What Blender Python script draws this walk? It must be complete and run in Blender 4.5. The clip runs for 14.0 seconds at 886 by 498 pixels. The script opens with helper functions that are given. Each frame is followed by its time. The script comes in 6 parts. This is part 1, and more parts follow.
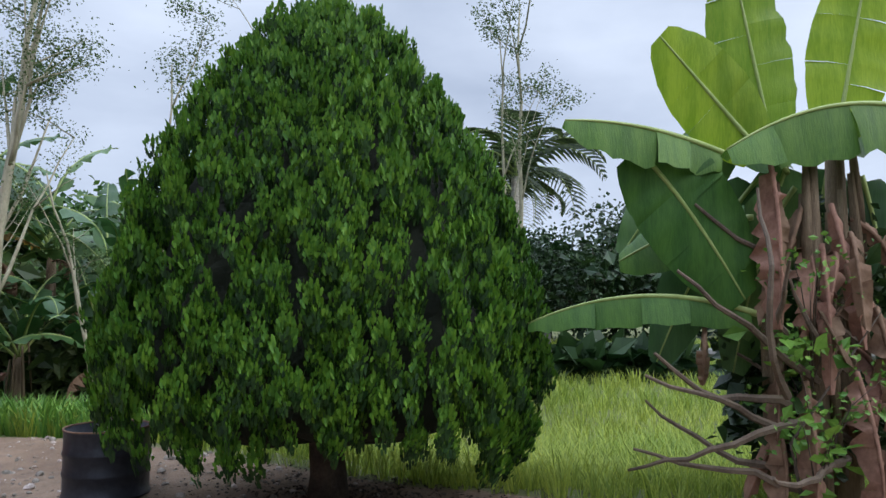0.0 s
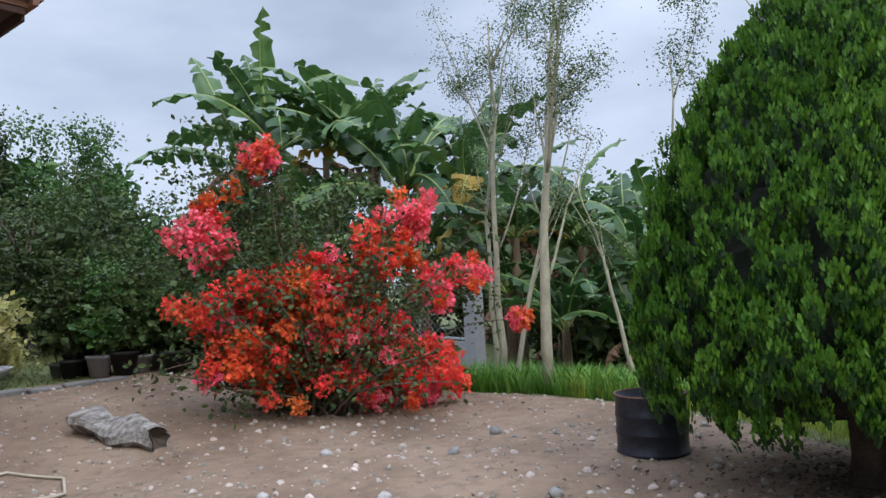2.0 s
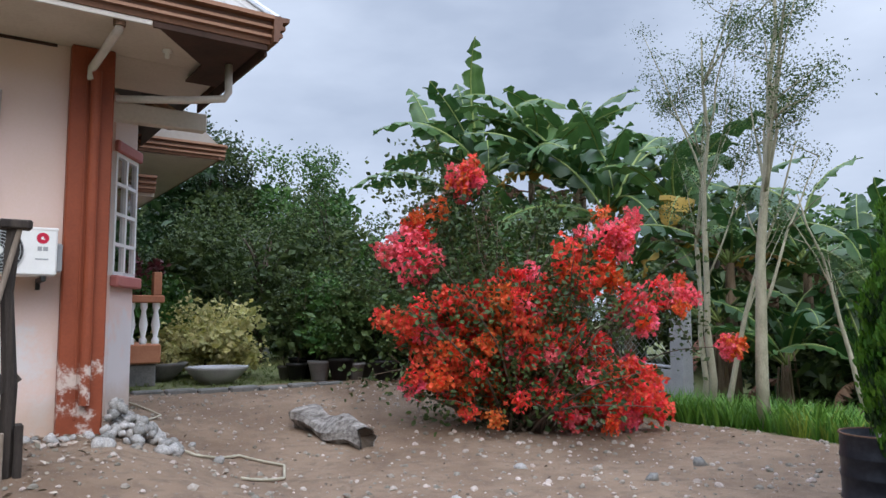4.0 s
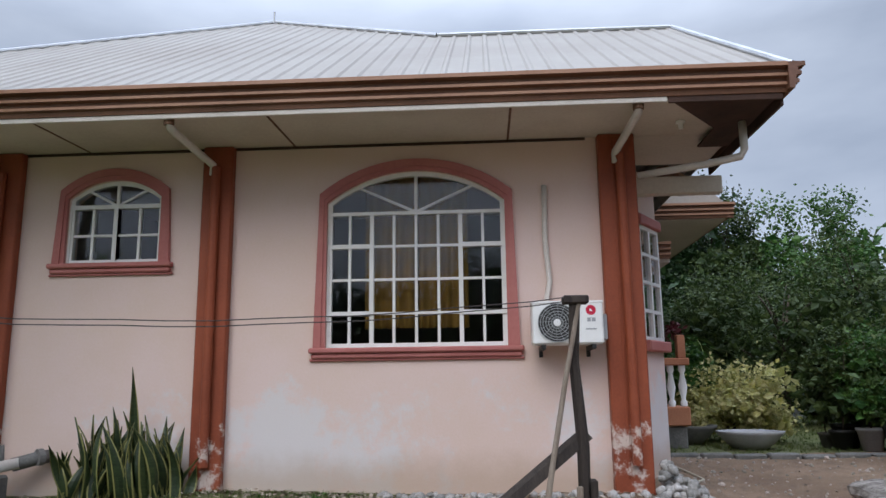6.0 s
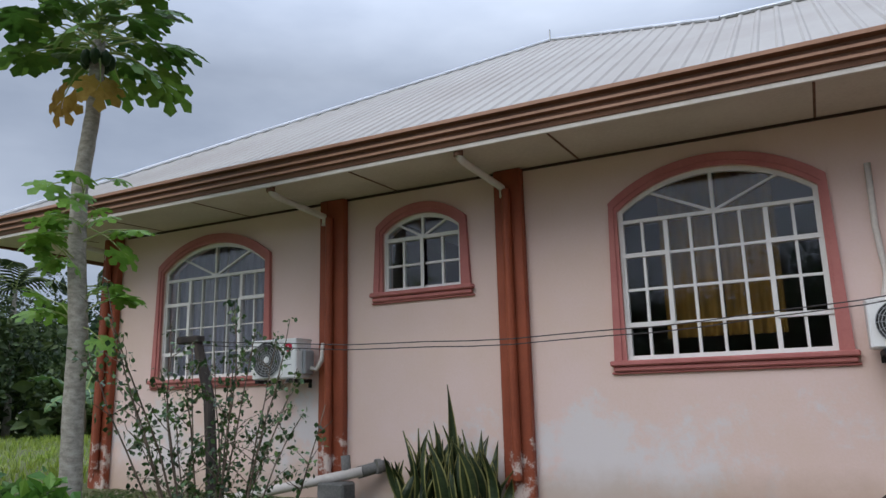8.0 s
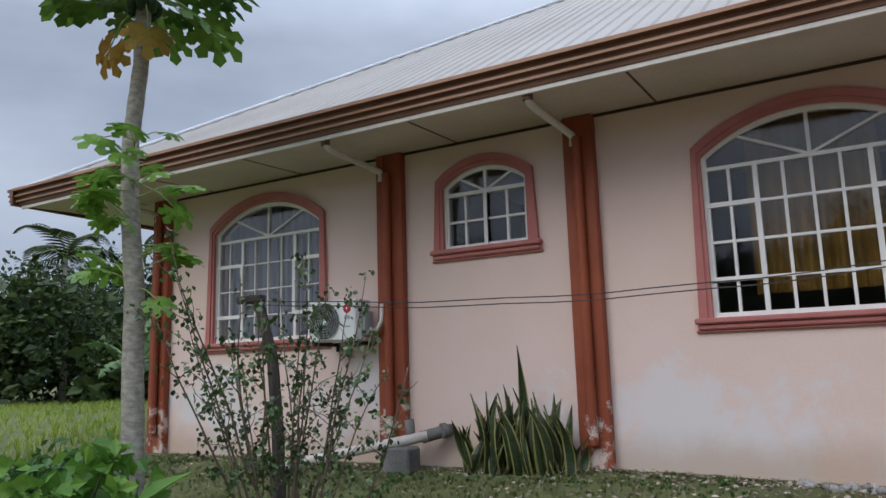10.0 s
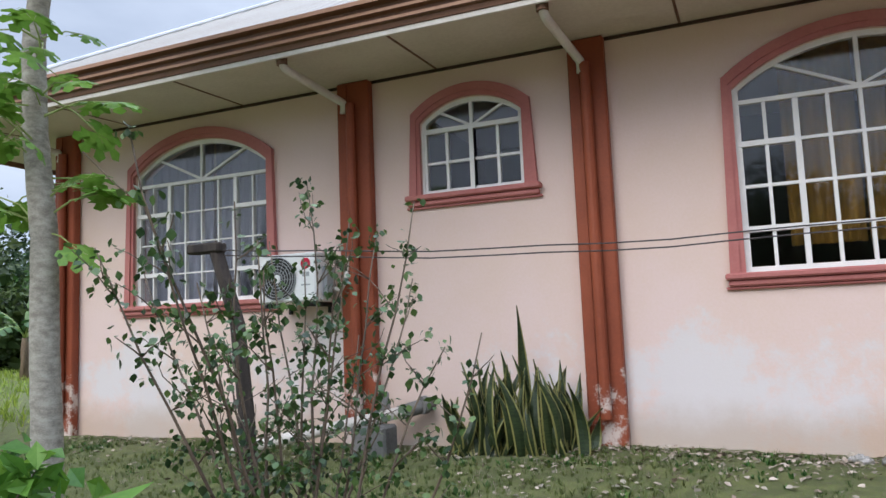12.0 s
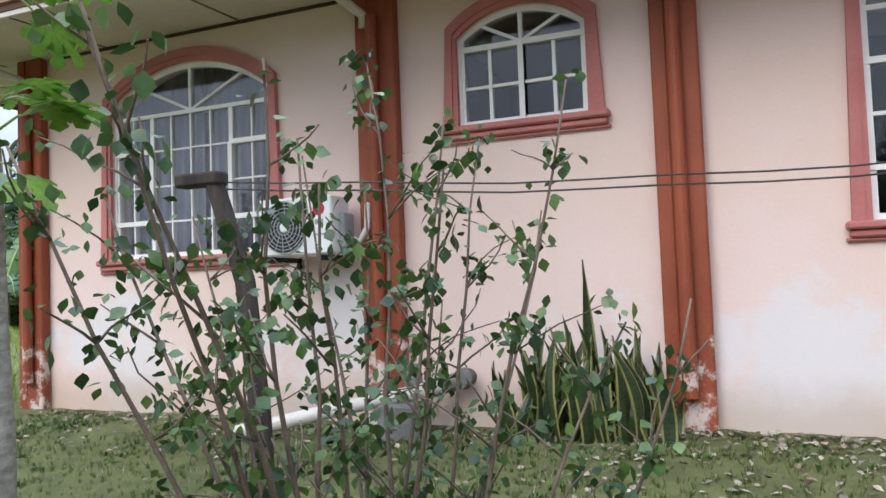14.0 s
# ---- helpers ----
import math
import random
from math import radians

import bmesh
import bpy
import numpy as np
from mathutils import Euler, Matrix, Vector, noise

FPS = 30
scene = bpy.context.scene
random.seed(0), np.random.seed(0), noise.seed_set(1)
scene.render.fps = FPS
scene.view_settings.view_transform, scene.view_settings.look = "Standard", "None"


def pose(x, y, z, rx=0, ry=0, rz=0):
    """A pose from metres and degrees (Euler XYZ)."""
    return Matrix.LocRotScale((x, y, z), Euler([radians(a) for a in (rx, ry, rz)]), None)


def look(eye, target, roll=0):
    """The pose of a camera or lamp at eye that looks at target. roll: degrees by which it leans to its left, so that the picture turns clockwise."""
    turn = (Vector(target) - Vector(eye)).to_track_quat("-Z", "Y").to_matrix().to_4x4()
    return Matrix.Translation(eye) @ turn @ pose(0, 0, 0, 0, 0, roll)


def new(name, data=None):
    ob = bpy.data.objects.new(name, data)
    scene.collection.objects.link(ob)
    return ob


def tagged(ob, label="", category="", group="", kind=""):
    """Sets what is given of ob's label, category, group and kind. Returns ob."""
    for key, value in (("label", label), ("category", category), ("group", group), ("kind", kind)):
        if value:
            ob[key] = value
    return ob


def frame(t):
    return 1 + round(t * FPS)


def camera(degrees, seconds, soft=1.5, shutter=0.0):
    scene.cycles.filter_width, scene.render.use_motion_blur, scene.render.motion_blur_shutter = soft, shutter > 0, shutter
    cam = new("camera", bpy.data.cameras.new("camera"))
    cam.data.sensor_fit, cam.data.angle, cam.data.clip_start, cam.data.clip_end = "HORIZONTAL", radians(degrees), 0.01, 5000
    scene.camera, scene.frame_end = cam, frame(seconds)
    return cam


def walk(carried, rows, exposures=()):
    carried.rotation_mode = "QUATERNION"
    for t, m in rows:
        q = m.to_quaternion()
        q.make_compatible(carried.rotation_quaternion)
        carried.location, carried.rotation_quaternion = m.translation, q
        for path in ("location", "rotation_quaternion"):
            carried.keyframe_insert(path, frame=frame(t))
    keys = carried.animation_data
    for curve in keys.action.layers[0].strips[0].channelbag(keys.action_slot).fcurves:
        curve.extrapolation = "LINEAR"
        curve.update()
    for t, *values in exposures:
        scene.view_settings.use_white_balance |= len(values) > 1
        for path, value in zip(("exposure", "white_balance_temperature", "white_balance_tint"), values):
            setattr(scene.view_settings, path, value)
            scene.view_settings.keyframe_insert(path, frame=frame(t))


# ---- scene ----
cam = camera(62.3, 14.0)

PATH = [
    (0, (-0.451, -6.847, 1.338), (1.543, -6.796, 1.486), -0.2),
    (0.5, (-0.656, -6.942, 1.347), (1.307, -6.565, 1.401), -0.0),
    (1, (-0.784, -6.964, 1.353), (1.149, -6.467, 1.486), 0.3),
    (1.5, (-0.894, -6.948, 1.36), (0.971, -6.23, 1.435), -0.6),
    (2, (-0.926, -6.943, 1.41), (0.61, -5.667, 1.518), -2.9),
    (2.2, (-0.918, -6.967, 1.382), (0.507, -5.568, 1.502), -1.8),
    (4.3, (-0.912, -7.022, 1.301), (0.132, -5.331, 1.524), -0.4),
    (4.5, (-0.926, -6.993, 1.306), (0.038, -5.258, 1.553), -0.3),
    (5, (-1.01, -7.002, 1.31), (-0.387, -5.126, 1.611), -0.2),
    (5.5, (-1.1, -7.005, 1.324), (-0.892, -5.054, 1.715), -0.7),
    (6, (-1.203, -7.01, 1.32), (-1.319, -5.048, 1.691), -0.7),
    (6.5, (-1.207, -6.98, 1.328), (-1.669, -5.069, 1.699), -0.4),
    (7, (-1.193, -6.954, 1.334), (-1.89, -5.118, 1.71), -1.3),
    (7.5, (-1.164, -6.952, 1.343), (-1.971, -5.165, 1.734), -1.6),
    (8, (-1.145, -6.937, 1.35), (-2.031, -5.192, 1.763), -1.4),
    (8.5, (-1.136, -6.934, 1.336), (-2.11, -5.238, 1.756), -1.2),
    (8.7, (-1.153, -6.936, 1.344), (-2.157, -5.255, 1.753), -0.9),
    (10.8, (-2.071, -6.433, 1.33), (-2.971, -4.666, 1.593), -2.4),
    (11, (-2.205, -6.378, 1.332), (-3.042, -4.579, 1.585), -2.7),
    (11.5, (-2.492, -6.217, 1.334), (-3.265, -4.387, 1.568), -3.1),
    (12, (-2.733, -6.003, 1.381), (-3.5, -4.168, 1.594), -2.3),
    (12.5, (-2.993, -5.806, 1.372), (-3.739, -3.961, 1.578), -2.1),
    (13, (-3.125, -5.56, 1.384), (-3.835, -3.698, 1.552), -2.0),
    (13.5, (-3.311, -5.349, 1.432), (-4.069, -3.5, 1.516), -1.4),
    (14, (-3.534, -5.128, 1.405), (-4.279, -3.274, 1.502), -2.1),
]
walk(cam, [(t, look(eye, target, roll)) for t, eye, target, roll in PATH],
     exposures=[(0, 0.1), (1, 0.03), (1.5, 0.12), (2, 0.12), (4.5, 0.02), (5, -0.08), (5.5, -0.2), (6.5, -0.28), (8.5, -0.44), (11, -0.22), (11.5, 0.02), (12, 0.24), (12.5, 0.3), (13.5, 0.38), (14, 0.48)])

# ---- world, sun ----
world = bpy.data.worlds.new("overcast_sky")
scene.world = world
world.use_nodes = True
wn = world.node_tree.nodes
wl = world.node_tree.links
wn.clear()
sky = wn.new("ShaderNodeTexSky")
sky.sky_type = "NISHITA"
sky.sun_disc = False
sky.sun_elevation = radians(40)
sky.sun_rotation = radians(200)
sky.dust_density = 3.0
tc = wn.new("ShaderNodeTexCoord")
mp = wn.new("ShaderNodeMapping")
mp.inputs["Scale"].default_value = (1.0, 1.0, 2.6)
cl = wn.new("ShaderNodeTexNoise")
cl.inputs["Scale"].default_value = 2.1
cl.inputs["Detail"].default_value = 6
cl.inputs["Roughness"].default_value = 0.5
cr = wn.new("ShaderNodeValToRGB")
cr.color_ramp.elements[0].position = 0.30
cr.color_ramp.elements[0].color = (3.95, 4.75, 6.35, 1)
cr.color_ramp.elements[1].position = 0.74
cr.color_ramp.elements[1].color = (7.8, 8.8, 10.7, 1)
mx = wn.new("ShaderNodeMix")
mx.data_type = "RGBA"
mx.inputs[0].default_value = 0.93
bg = wn.new("ShaderNodeBackground")
bg.inputs["Strength"].default_value = 0.105
wo = wn.new("ShaderNodeOutputWorld")
wl.new(tc.outputs["Generated"], mp.inputs["Vector"])
wl.new(mp.outputs[0], cl.inputs["Vector"])
wl.new(cl.outputs["Fac"], cr.inputs[0])
wl.new(sky.outputs[0], mx.inputs["A"])
wl.new(cr.outputs[0], mx.inputs["B"])
# an overcast sky grows brighter towards the zenith
sx = wn.new("ShaderNodeSeparateXYZ")
wl.new(tc.outputs["Generated"], sx.inputs[0])
gr = wn.new("ShaderNodeMapRange")
gr.inputs["From Min"].default_value, gr.inputs["From Max"].default_value = 0.42, 1.0
gr.inputs["To Min"].default_value, gr.inputs["To Max"].default_value = 1.0, 4.6
wl.new(sx.outputs["Z"], gr.inputs["Value"])
vm = wn.new("ShaderNodeVectorMath")
vm.operation = "SCALE"
wl.new(mx.outputs["Result"], vm.inputs[0])
wl.new(gr.outputs[0], vm.inputs["Scale"])
wl.new(vm.outputs[0], bg.inputs["Color"])
wl.new(bg.outputs[0], wo.inputs[0])

sun = new("sun", bpy.data.lights.new("sun", "SUN"))
sun.data.energy = 1.5
sun.data.angle = radians(40)
sun.data.color = (1.0, 0.985, 0.96)
sun.matrix_world = look((0, 0, 12), (4, 13.5, 0))


# ---- materials ----
def ramp_node(nt, stops):
    r = nt.nodes.new("ShaderNodeValToRGB")
    while len(r.color_ramp.elements) < len(stops):
        r.color_ramp.elements.new(0.5)
    for e, (p, c) in zip(r.color_ramp.elements, stops):
        e.position, e.color = p, (*c, 1)
    return r


def noise_node(nt, vec, scale, detail=5, rough=0.6):
    n = nt.nodes.new("ShaderNodeTexNoise")
    n.inputs["Scale"].default_value = scale
    n.inputs["Detail"].default_value = detail
    n.inputs["Roughness"].default_value = rough
    nt.links.new(vec, n.inputs["Vector"])
    return n.outputs["Fac"]


def mixc(nt, fac, a, b, mode="MIX"):
    m = nt.nodes.new("ShaderNodeMix")
    m.data_type, m.blend_type = "RGBA", mode
    for sock, v in ((m.inputs[0], fac), (m.inputs["A"], a), (m.inputs["B"], b)):
        if isinstance(v, (int, float)):
            sock.default_value = v
        elif isinstance(v, tuple):
            sock.default_value = (*v, 1)
        else:
            nt.links.new(v, sock)
    return m.outputs["Result"]


def calc(nt, op, a, b=0.0):
    m = nt.nodes.new("ShaderNodeMath")
    m.operation = op
    m.use_clamp = op in ("MULTIPLY", "ADD")
    for sock, v in ((m.inputs[0], a), (m.inputs[1], b)):
        if isinstance(v, (int, float)):
            sock.default_value = v
        else:
            nt.links.new(v, sock)
    return m.outputs[0]


def span(nt, v, lo, hi):
    m = nt.nodes.new("ShaderNodeMapRange")
    m.interpolation_type = "SMOOTHSTEP"
    m.inputs["From Min"].default_value = lo
    m.inputs["From Max"].default_value = hi
    nt.links.new(v, m.inputs["Value"])
    return m.outputs[0]


def mat(name, c1, c2, scale=3.0, fine=60.0, rough=0.8, bump=0.15, metal=0.0, island=0.0, spec=0.4, trans=0.0, stretch=(1, 1, 1), each=0.0):
    """Two-tone material with a coarse and a fine grain, bump, and a spread of tone from piece to piece."""
    m = bpy.data.materials.new(name)
    m.use_nodes = True
    nt = m.node_tree
    b = nt.nodes["Principled BSDF"]
    t = nt.nodes.new("ShaderNodeTexCoord")
    s = nt.nodes.new("ShaderNodeMapping")
    s.inputs["Scale"].default_value = stretch
    nt.links.new(t.outputs["Object"], s.inputs["Vector"])
    v = s.outputs[0]
    big = noise_node(nt, v, scale)
    small = noise_node(nt, v, fine, 4)
    f = span(nt, calc(nt, "ADD", calc(nt, "MULTIPLY", big, 0.65), calc(nt, "MULTIPLY", small, 0.35)), 0.33, 0.67)
    col = mixc(nt, f, c1, c2)
    for amount, node, out in ((island, "ShaderNodeNewGeometry", "Random Per Island"), (each, "ShaderNodeObjectInfo", "Random")):
        if amount:
            g = nt.nodes.new(node)
            h = nt.nodes.new("ShaderNodeHueSaturation")
            vv = nt.nodes.new("ShaderNodeMapRange")
            vv.inputs["To Min"].default_value, vv.inputs["To Max"].default_value = 1 - amount, 1 + amount
            nt.links.new(g.outputs[out], vv.inputs["Value"])
            nt.links.new(vv.outputs[0], h.inputs["Value"])
            hh = nt.nodes.new("ShaderNodeMapRange")
            hh.inputs["To Min"].default_value, hh.inputs["To Max"].default_value = 0.5 + 0.05 * amount, 0.5 - 0.05 * amount
            nt.links.new(g.outputs[out], hh.inputs["Value"])
            nt.links.new(hh.outputs[0], h.inputs["Hue"])
            nt.links.new(col, h.inputs["Color"])
            col = h.outputs[0]
    nt.links.new(col, b.inputs["Base Color"])
    rr = nt.nodes.new("ShaderNodeMapRange")
    rr.inputs["To Min"].default_value, rr.inputs["To Max"].default_value = max(0.02, rough - 0.1), min(1, rough + 0.1)
    nt.links.new(small, rr.inputs["Value"])
    nt.links.new(rr.outputs[0], b.inputs["Roughness"])
    b.inputs["Metallic"].default_value = metal
    b.inputs["Specular IOR Level"].default_value = spec
    if bump:
        bp = nt.nodes.new("ShaderNodeBump")
        bp.inputs["Strength"].default_value = bump
        bp.inputs["Distance"].default_value = 0.02
        nt.links.new(small, bp.inputs["Height"])
        nt.links.new(bp.outputs[0], b.inputs["Normal"])
    if trans:
        o = nt.nodes["Material Output"]
        td = nt.nodes.new("ShaderNodeBsdfTranslucent")
        nt.links.new(col, td.inputs["Color"])
        ms = nt.nodes.new("ShaderNodeMixShader")
        ms.inputs[0].default_value = trans
        nt.links.new(b.outputs[0], ms.inputs[1])
        nt.links.new(td.outputs[0], ms.inputs[2])
        nt.links.new(ms.outputs[0], o.inputs["Surface"])
    return m


def stained(name, c1, c2, patch, top, fade, thr, pscale, second=None, **kw):
    """Paint with patches of another colour that come up to a height above the ground, where damp has worked on it."""
    m = mat(name, c1, c2, **kw)
    nt = m.node_tree
    b = nt.nodes["Principled BSDF"]
    col = b.inputs["Base Color"].links[0].from_socket
    t = nt.nodes.new("ShaderNodeTexCoord")
    sep = nt.nodes.new("ShaderNodeSeparateXYZ")
    nt.links.new(t.outputs["Object"], sep.inputs[0])
    n = noise_node(nt, t.outputs["Object"], pscale, 4, 0.55)
    hgt = span(nt, sep.outputs["Z"], top, top - fade)
    n3 = noise_node(nt, t.outputs["Object"], pscale * 9, 6, 0.75)
    n = calc(nt, "ADD", calc(nt, "MULTIPLY", n, 0.72), calc(nt, "MULTIPLY", n3, 0.28))
    away = calc(nt, "MULTIPLY", calc(nt, "SUBTRACT", 1.0, hgt), 0.22)
    mask = span(nt, calc(nt, "SUBTRACT", n, away), thr - 0.03, thr + 0.07)
    col = mixc(nt, calc(nt, "MULTIPLY", mask, 0.75), col, patch)
    if second:
        n2 = noise_node(nt, t.outputs["Object"], pscale * 2.7, 6, 0.7)
        low = span(nt, calc(nt, "ADD", calc(nt, "MULTIPLY", n2, 0.35), sep.outputs["Z"]), second[1], second[1] - 0.35)
        col = mixc(nt, calc(nt, "MULTIPLY", low, 0.6), col, second[0])
    nt.links.new(col, b.inputs["Base Color"])
    return m


M = {}
M["wall"] = stained("pink_wall_paint", (0.70, 0.535, 0.455), (0.74, 0.575, 0.54), (0.67, 0.655, 0.665), 1.95, 0.95, 0.49, 0.85,
                    second=((0.46, 0.33, 0.23), 0.98), scale=0.8, fine=45, rough=0.85, bump=0.08)
M["pilaster"] = stained("orange_brown_paint", (0.22, 0.048, 0.020), (0.30, 0.070, 0.029), (0.72, 0.64, 0.58), 1.2, 0.35, 0.52, 6.0,
                        scale=2, fine=40, rough=0.6, bump=0.1)
M["trim"] = mat("rose_trim_paint", (0.40, 0.13, 0.12), (0.48, 0.18, 0.16), 2, 50, 0.6, 0.08)
M["white"] = mat("white_window_paint", (0.74, 0.73, 0.72), (0.82, 0.81, 0.80), 4, 80, 0.45, 0.03)
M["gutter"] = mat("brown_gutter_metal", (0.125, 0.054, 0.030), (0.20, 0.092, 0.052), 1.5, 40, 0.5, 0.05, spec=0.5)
# lighter copy of the gutter brown, a painted highlight for the ribs
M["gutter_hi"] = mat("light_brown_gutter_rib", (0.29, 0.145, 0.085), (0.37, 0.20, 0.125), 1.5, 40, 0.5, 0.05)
M["pipe"] = mat("dull_white_plastic", (0.55, 0.50, 0.46), (0.68, 0.63, 0.58), 3, 50, 0.5, 0.05)
M["soffit"] = mat("soffit_board", (0.50, 0.44, 0.37), (0.62, 0.56, 0.48), 0.9, 30, 0.85, 0.05)
M["dark_wood"] = mat("dark_weathered_wood", (0.020, 0.016, 0.014), (0.062, 0.048, 0.040), 3, 40, 0.9, 0.5, stretch=(6, 6, 0.6))
M["soffit_dark"] = mat("dark_stained_board", (0.035, 0.018, 0.013), (0.07, 0.035, 0.025), 3, 40, 0.8, 0.2)
M["roof"] = mat("cream_roof_metal", (0.31, 0.28, 0.25), (0.37, 0.345, 0.315), 0.5, 25, 0.6, 0.03, spec=0.2)
M["ac_white"] = mat("white_appliance_plastic", (0.76, 0.76, 0.75), (0.84, 0.84, 0.83), 4, 80, 0.4, 0.02)
M["ac_grey"] = mat("grey_appliance_plastic", (0.30, 0.31, 0.32), (0.38, 0.39, 0.40), 4, 80, 0.4, 0.02)
M["black"] = mat("black_shadow_plastic", (0.012, 0.012, 0.013), (0.02, 0.02, 0.02), 4, 80, 0.6, 0.02)
M["red"] = mat("crimson_print", (0.50, 0.006, 0.04), (0.55, 0.01, 0.05), 4, 80, 0.5, 0.0)
M["curtain"] = mat("mustard_curtain_cloth", (0.20, 0.105, 0.016), (0.34, 0.19, 0.035), 3, 90, 0.9, 0.3, trans=0.3, stretch=(5, 5, 0.6))
# pale cloth; its lilac tint stands in for sky reflected in the panes
M["curtain_pale"] = mat("pale_curtain_cloth", (0.20, 0.20, 0.26), (0.30, 0.30, 0.37), 3, 90, 0.9, 0.3, trans=0.3, stretch=(5, 5, 0.6))
# indoor shade is put into this dark colour of the added room box
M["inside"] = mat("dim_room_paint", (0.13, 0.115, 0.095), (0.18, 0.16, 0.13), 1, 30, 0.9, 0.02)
M["concrete"] = mat("grey_concrete", (0.28, 0.28, 0.29), (0.42, 0.42, 0.43), 1.6, 50, 0.9, 0.25)
M["concrete_wet"] = mat("dark_concrete", (0.10, 0.10, 0.095), (0.20, 0.19, 0.18), 2.6, 40, 0.9, 0.35)
M["stone"] = mat("river_stone", (0.20, 0.195, 0.19), (0.42, 0.40, 0.375), 4, 60, 0.85, 0.2, island=0.45, each=0.4)
M["pebble"] = mat("pale_pebble", (0.24, 0.20, 0.165), (0.42, 0.37, 0.32), 9, 80, 0.9, 0.2, island=0.5)
M["drum"] = mat("rusty_black_drum_steel", (0.010, 0.013, 0.020), (0.038, 0.040, 0.050), 2.2, 25, 0.42, 0.15, metal=0.35, spec=0.5)
M["rust"] = mat("brown_rust", (0.09, 0.045, 0.025), (0.20, 0.11, 0.07), 6, 50, 0.9, 0.4)
M["iron"] = mat("galvanised_pipe", (0.45, 0.46, 0.47), (0.60, 0.61, 0.62), 3, 60, 0.4, 0.05, metal=0.6)
M["wire"] = mat("dark_cable", (0.03, 0.025, 0.025), (0.06, 0.05, 0.05), 5, 60, 0.6, 0.0)
M["hose"] = mat("faded_garden_hose", (0.34, 0.30, 0.22), (0.46, 0.42, 0.33), 5, 60, 0.6, 0.05)
M["bamboo"] = mat("grey_bamboo", (0.16, 0.12, 0.09), (0.30, 0.25, 0.20), 5, 60, 0.7, 0.2, stretch=(3, 3, 0.5))
M["deadwood"] = mat("bleached_dead_wood", (0.10, 0.085, 0.075), (0.42, 0.39, 0.36), 5, 34, 0.9, 0.8, stretch=(0.7, 4, 4))
M["bark"] = mat("pale_bark", (0.22, 0.21, 0.14), (0.40, 0.37, 0.27), 4, 40, 0.9, 0.4, stretch=(2, 2, 0.8))
M["bark_dark"] = mat("dark_bark", (0.035, 0.026, 0.020), (0.10, 0.075, 0.055), 4, 40, 0.95, 0.6)
M["papaya_bark"] = mat("ringed_grey_bark", (0.20, 0.18, 0.15), (0.42, 0.39, 0.33), 9, 60, 0.85, 0.5, stretch=(1.6, 1.6, 3))
M["twig"] = mat("brown_twig", (0.07, 0.05, 0.038), (0.16, 0.12, 0.085), 5, 60, 0.85, 0.2)
M["leaf"] = mat("green_leaf", (0.030, 0.085, 0.015), (0.065, 0.15, 0.030), 3, 40, 0.5, 0.05, island=0.45, trans=0.25)
M["leaf_feather"] = mat("feathery_green_leaf", (0.045, 0.085, 0.022), (0.085, 0.14, 0.04), 2, 40, 0.55, 0.0, island=0.4, trans=0.35)
M["leaf_papaya"] = mat("papaya_leaf_green", (0.045, 0.115, 0.014), (0.10, 0.20, 0.03), 3, 40, 0.5, 0.05, each=0.35, trans=0.3)
M["leaf_dark"] = mat("dark_green_leaf", (0.009, 0.030, 0.008), (0.024, 0.060, 0.015), 2, 40, 0.5, 0.05, island=0.45, trans=0.2)
M["leaf_mid"] = mat("olive_green_leaf", (0.030, 0.055, 0.014), (0.062, 0.098, 0.026), 2, 40, 0.55, 0.05, island=0.5, trans=0.25)
M["leaf_bright"] = mat("bright_green_leaf", (0.075, 0.19, 0.022), (0.14, 0.28, 0.045), 3, 40, 0.5, 0.05, island=0.35, trans=0.35)
M["leaf_yellow"] = mat("variegated_yellow_leaf", (0.34, 0.34, 0.07), (0.58, 0.54, 0.30), 5, 40, 0.55, 0.05, island=0.35, trans=0.3)
M["leaf_red"] = mat("dark_red_leaf", (0.09, 0.02, 0.022), (0.16, 0.035, 0.035), 4, 40, 0.5, 0.05, island=0.4, trans=0.2)
M["shrub_leaf"] = mat("glossy_bluish_leaf", (0.020, 0.055, 0.012), (0.055, 0.115, 0.026), 5, 40, 0.38, 0.05, island=0.6, spec=0.5, trans=0.18)
# two spray tones: shade painted into the lower blades, light into young tips
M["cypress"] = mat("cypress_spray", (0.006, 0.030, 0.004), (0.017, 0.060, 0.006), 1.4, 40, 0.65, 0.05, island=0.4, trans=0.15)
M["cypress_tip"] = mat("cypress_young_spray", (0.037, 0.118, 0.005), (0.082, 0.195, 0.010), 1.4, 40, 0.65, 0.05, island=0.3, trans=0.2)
# near-black: the shade inside the cypress crown, put into a colour
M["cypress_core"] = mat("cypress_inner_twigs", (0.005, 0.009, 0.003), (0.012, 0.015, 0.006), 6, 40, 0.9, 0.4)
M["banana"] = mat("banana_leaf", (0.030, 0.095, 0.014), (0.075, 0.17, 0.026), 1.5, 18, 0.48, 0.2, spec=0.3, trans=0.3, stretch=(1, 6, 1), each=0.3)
# brighter copy of the banana leaf: daylight on young leaves put into the colour
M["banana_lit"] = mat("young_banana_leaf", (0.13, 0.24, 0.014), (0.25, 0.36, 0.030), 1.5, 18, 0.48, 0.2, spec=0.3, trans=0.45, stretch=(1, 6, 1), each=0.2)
M["banana_far"] = mat("dull_banana_leaf", (0.033, 0.090, 0.022), (0.070, 0.150, 0.040), 1.5, 18, 0.42, 0.15, spec=0.45, trans=0.25, stretch=(1, 6, 1), each=0.45)
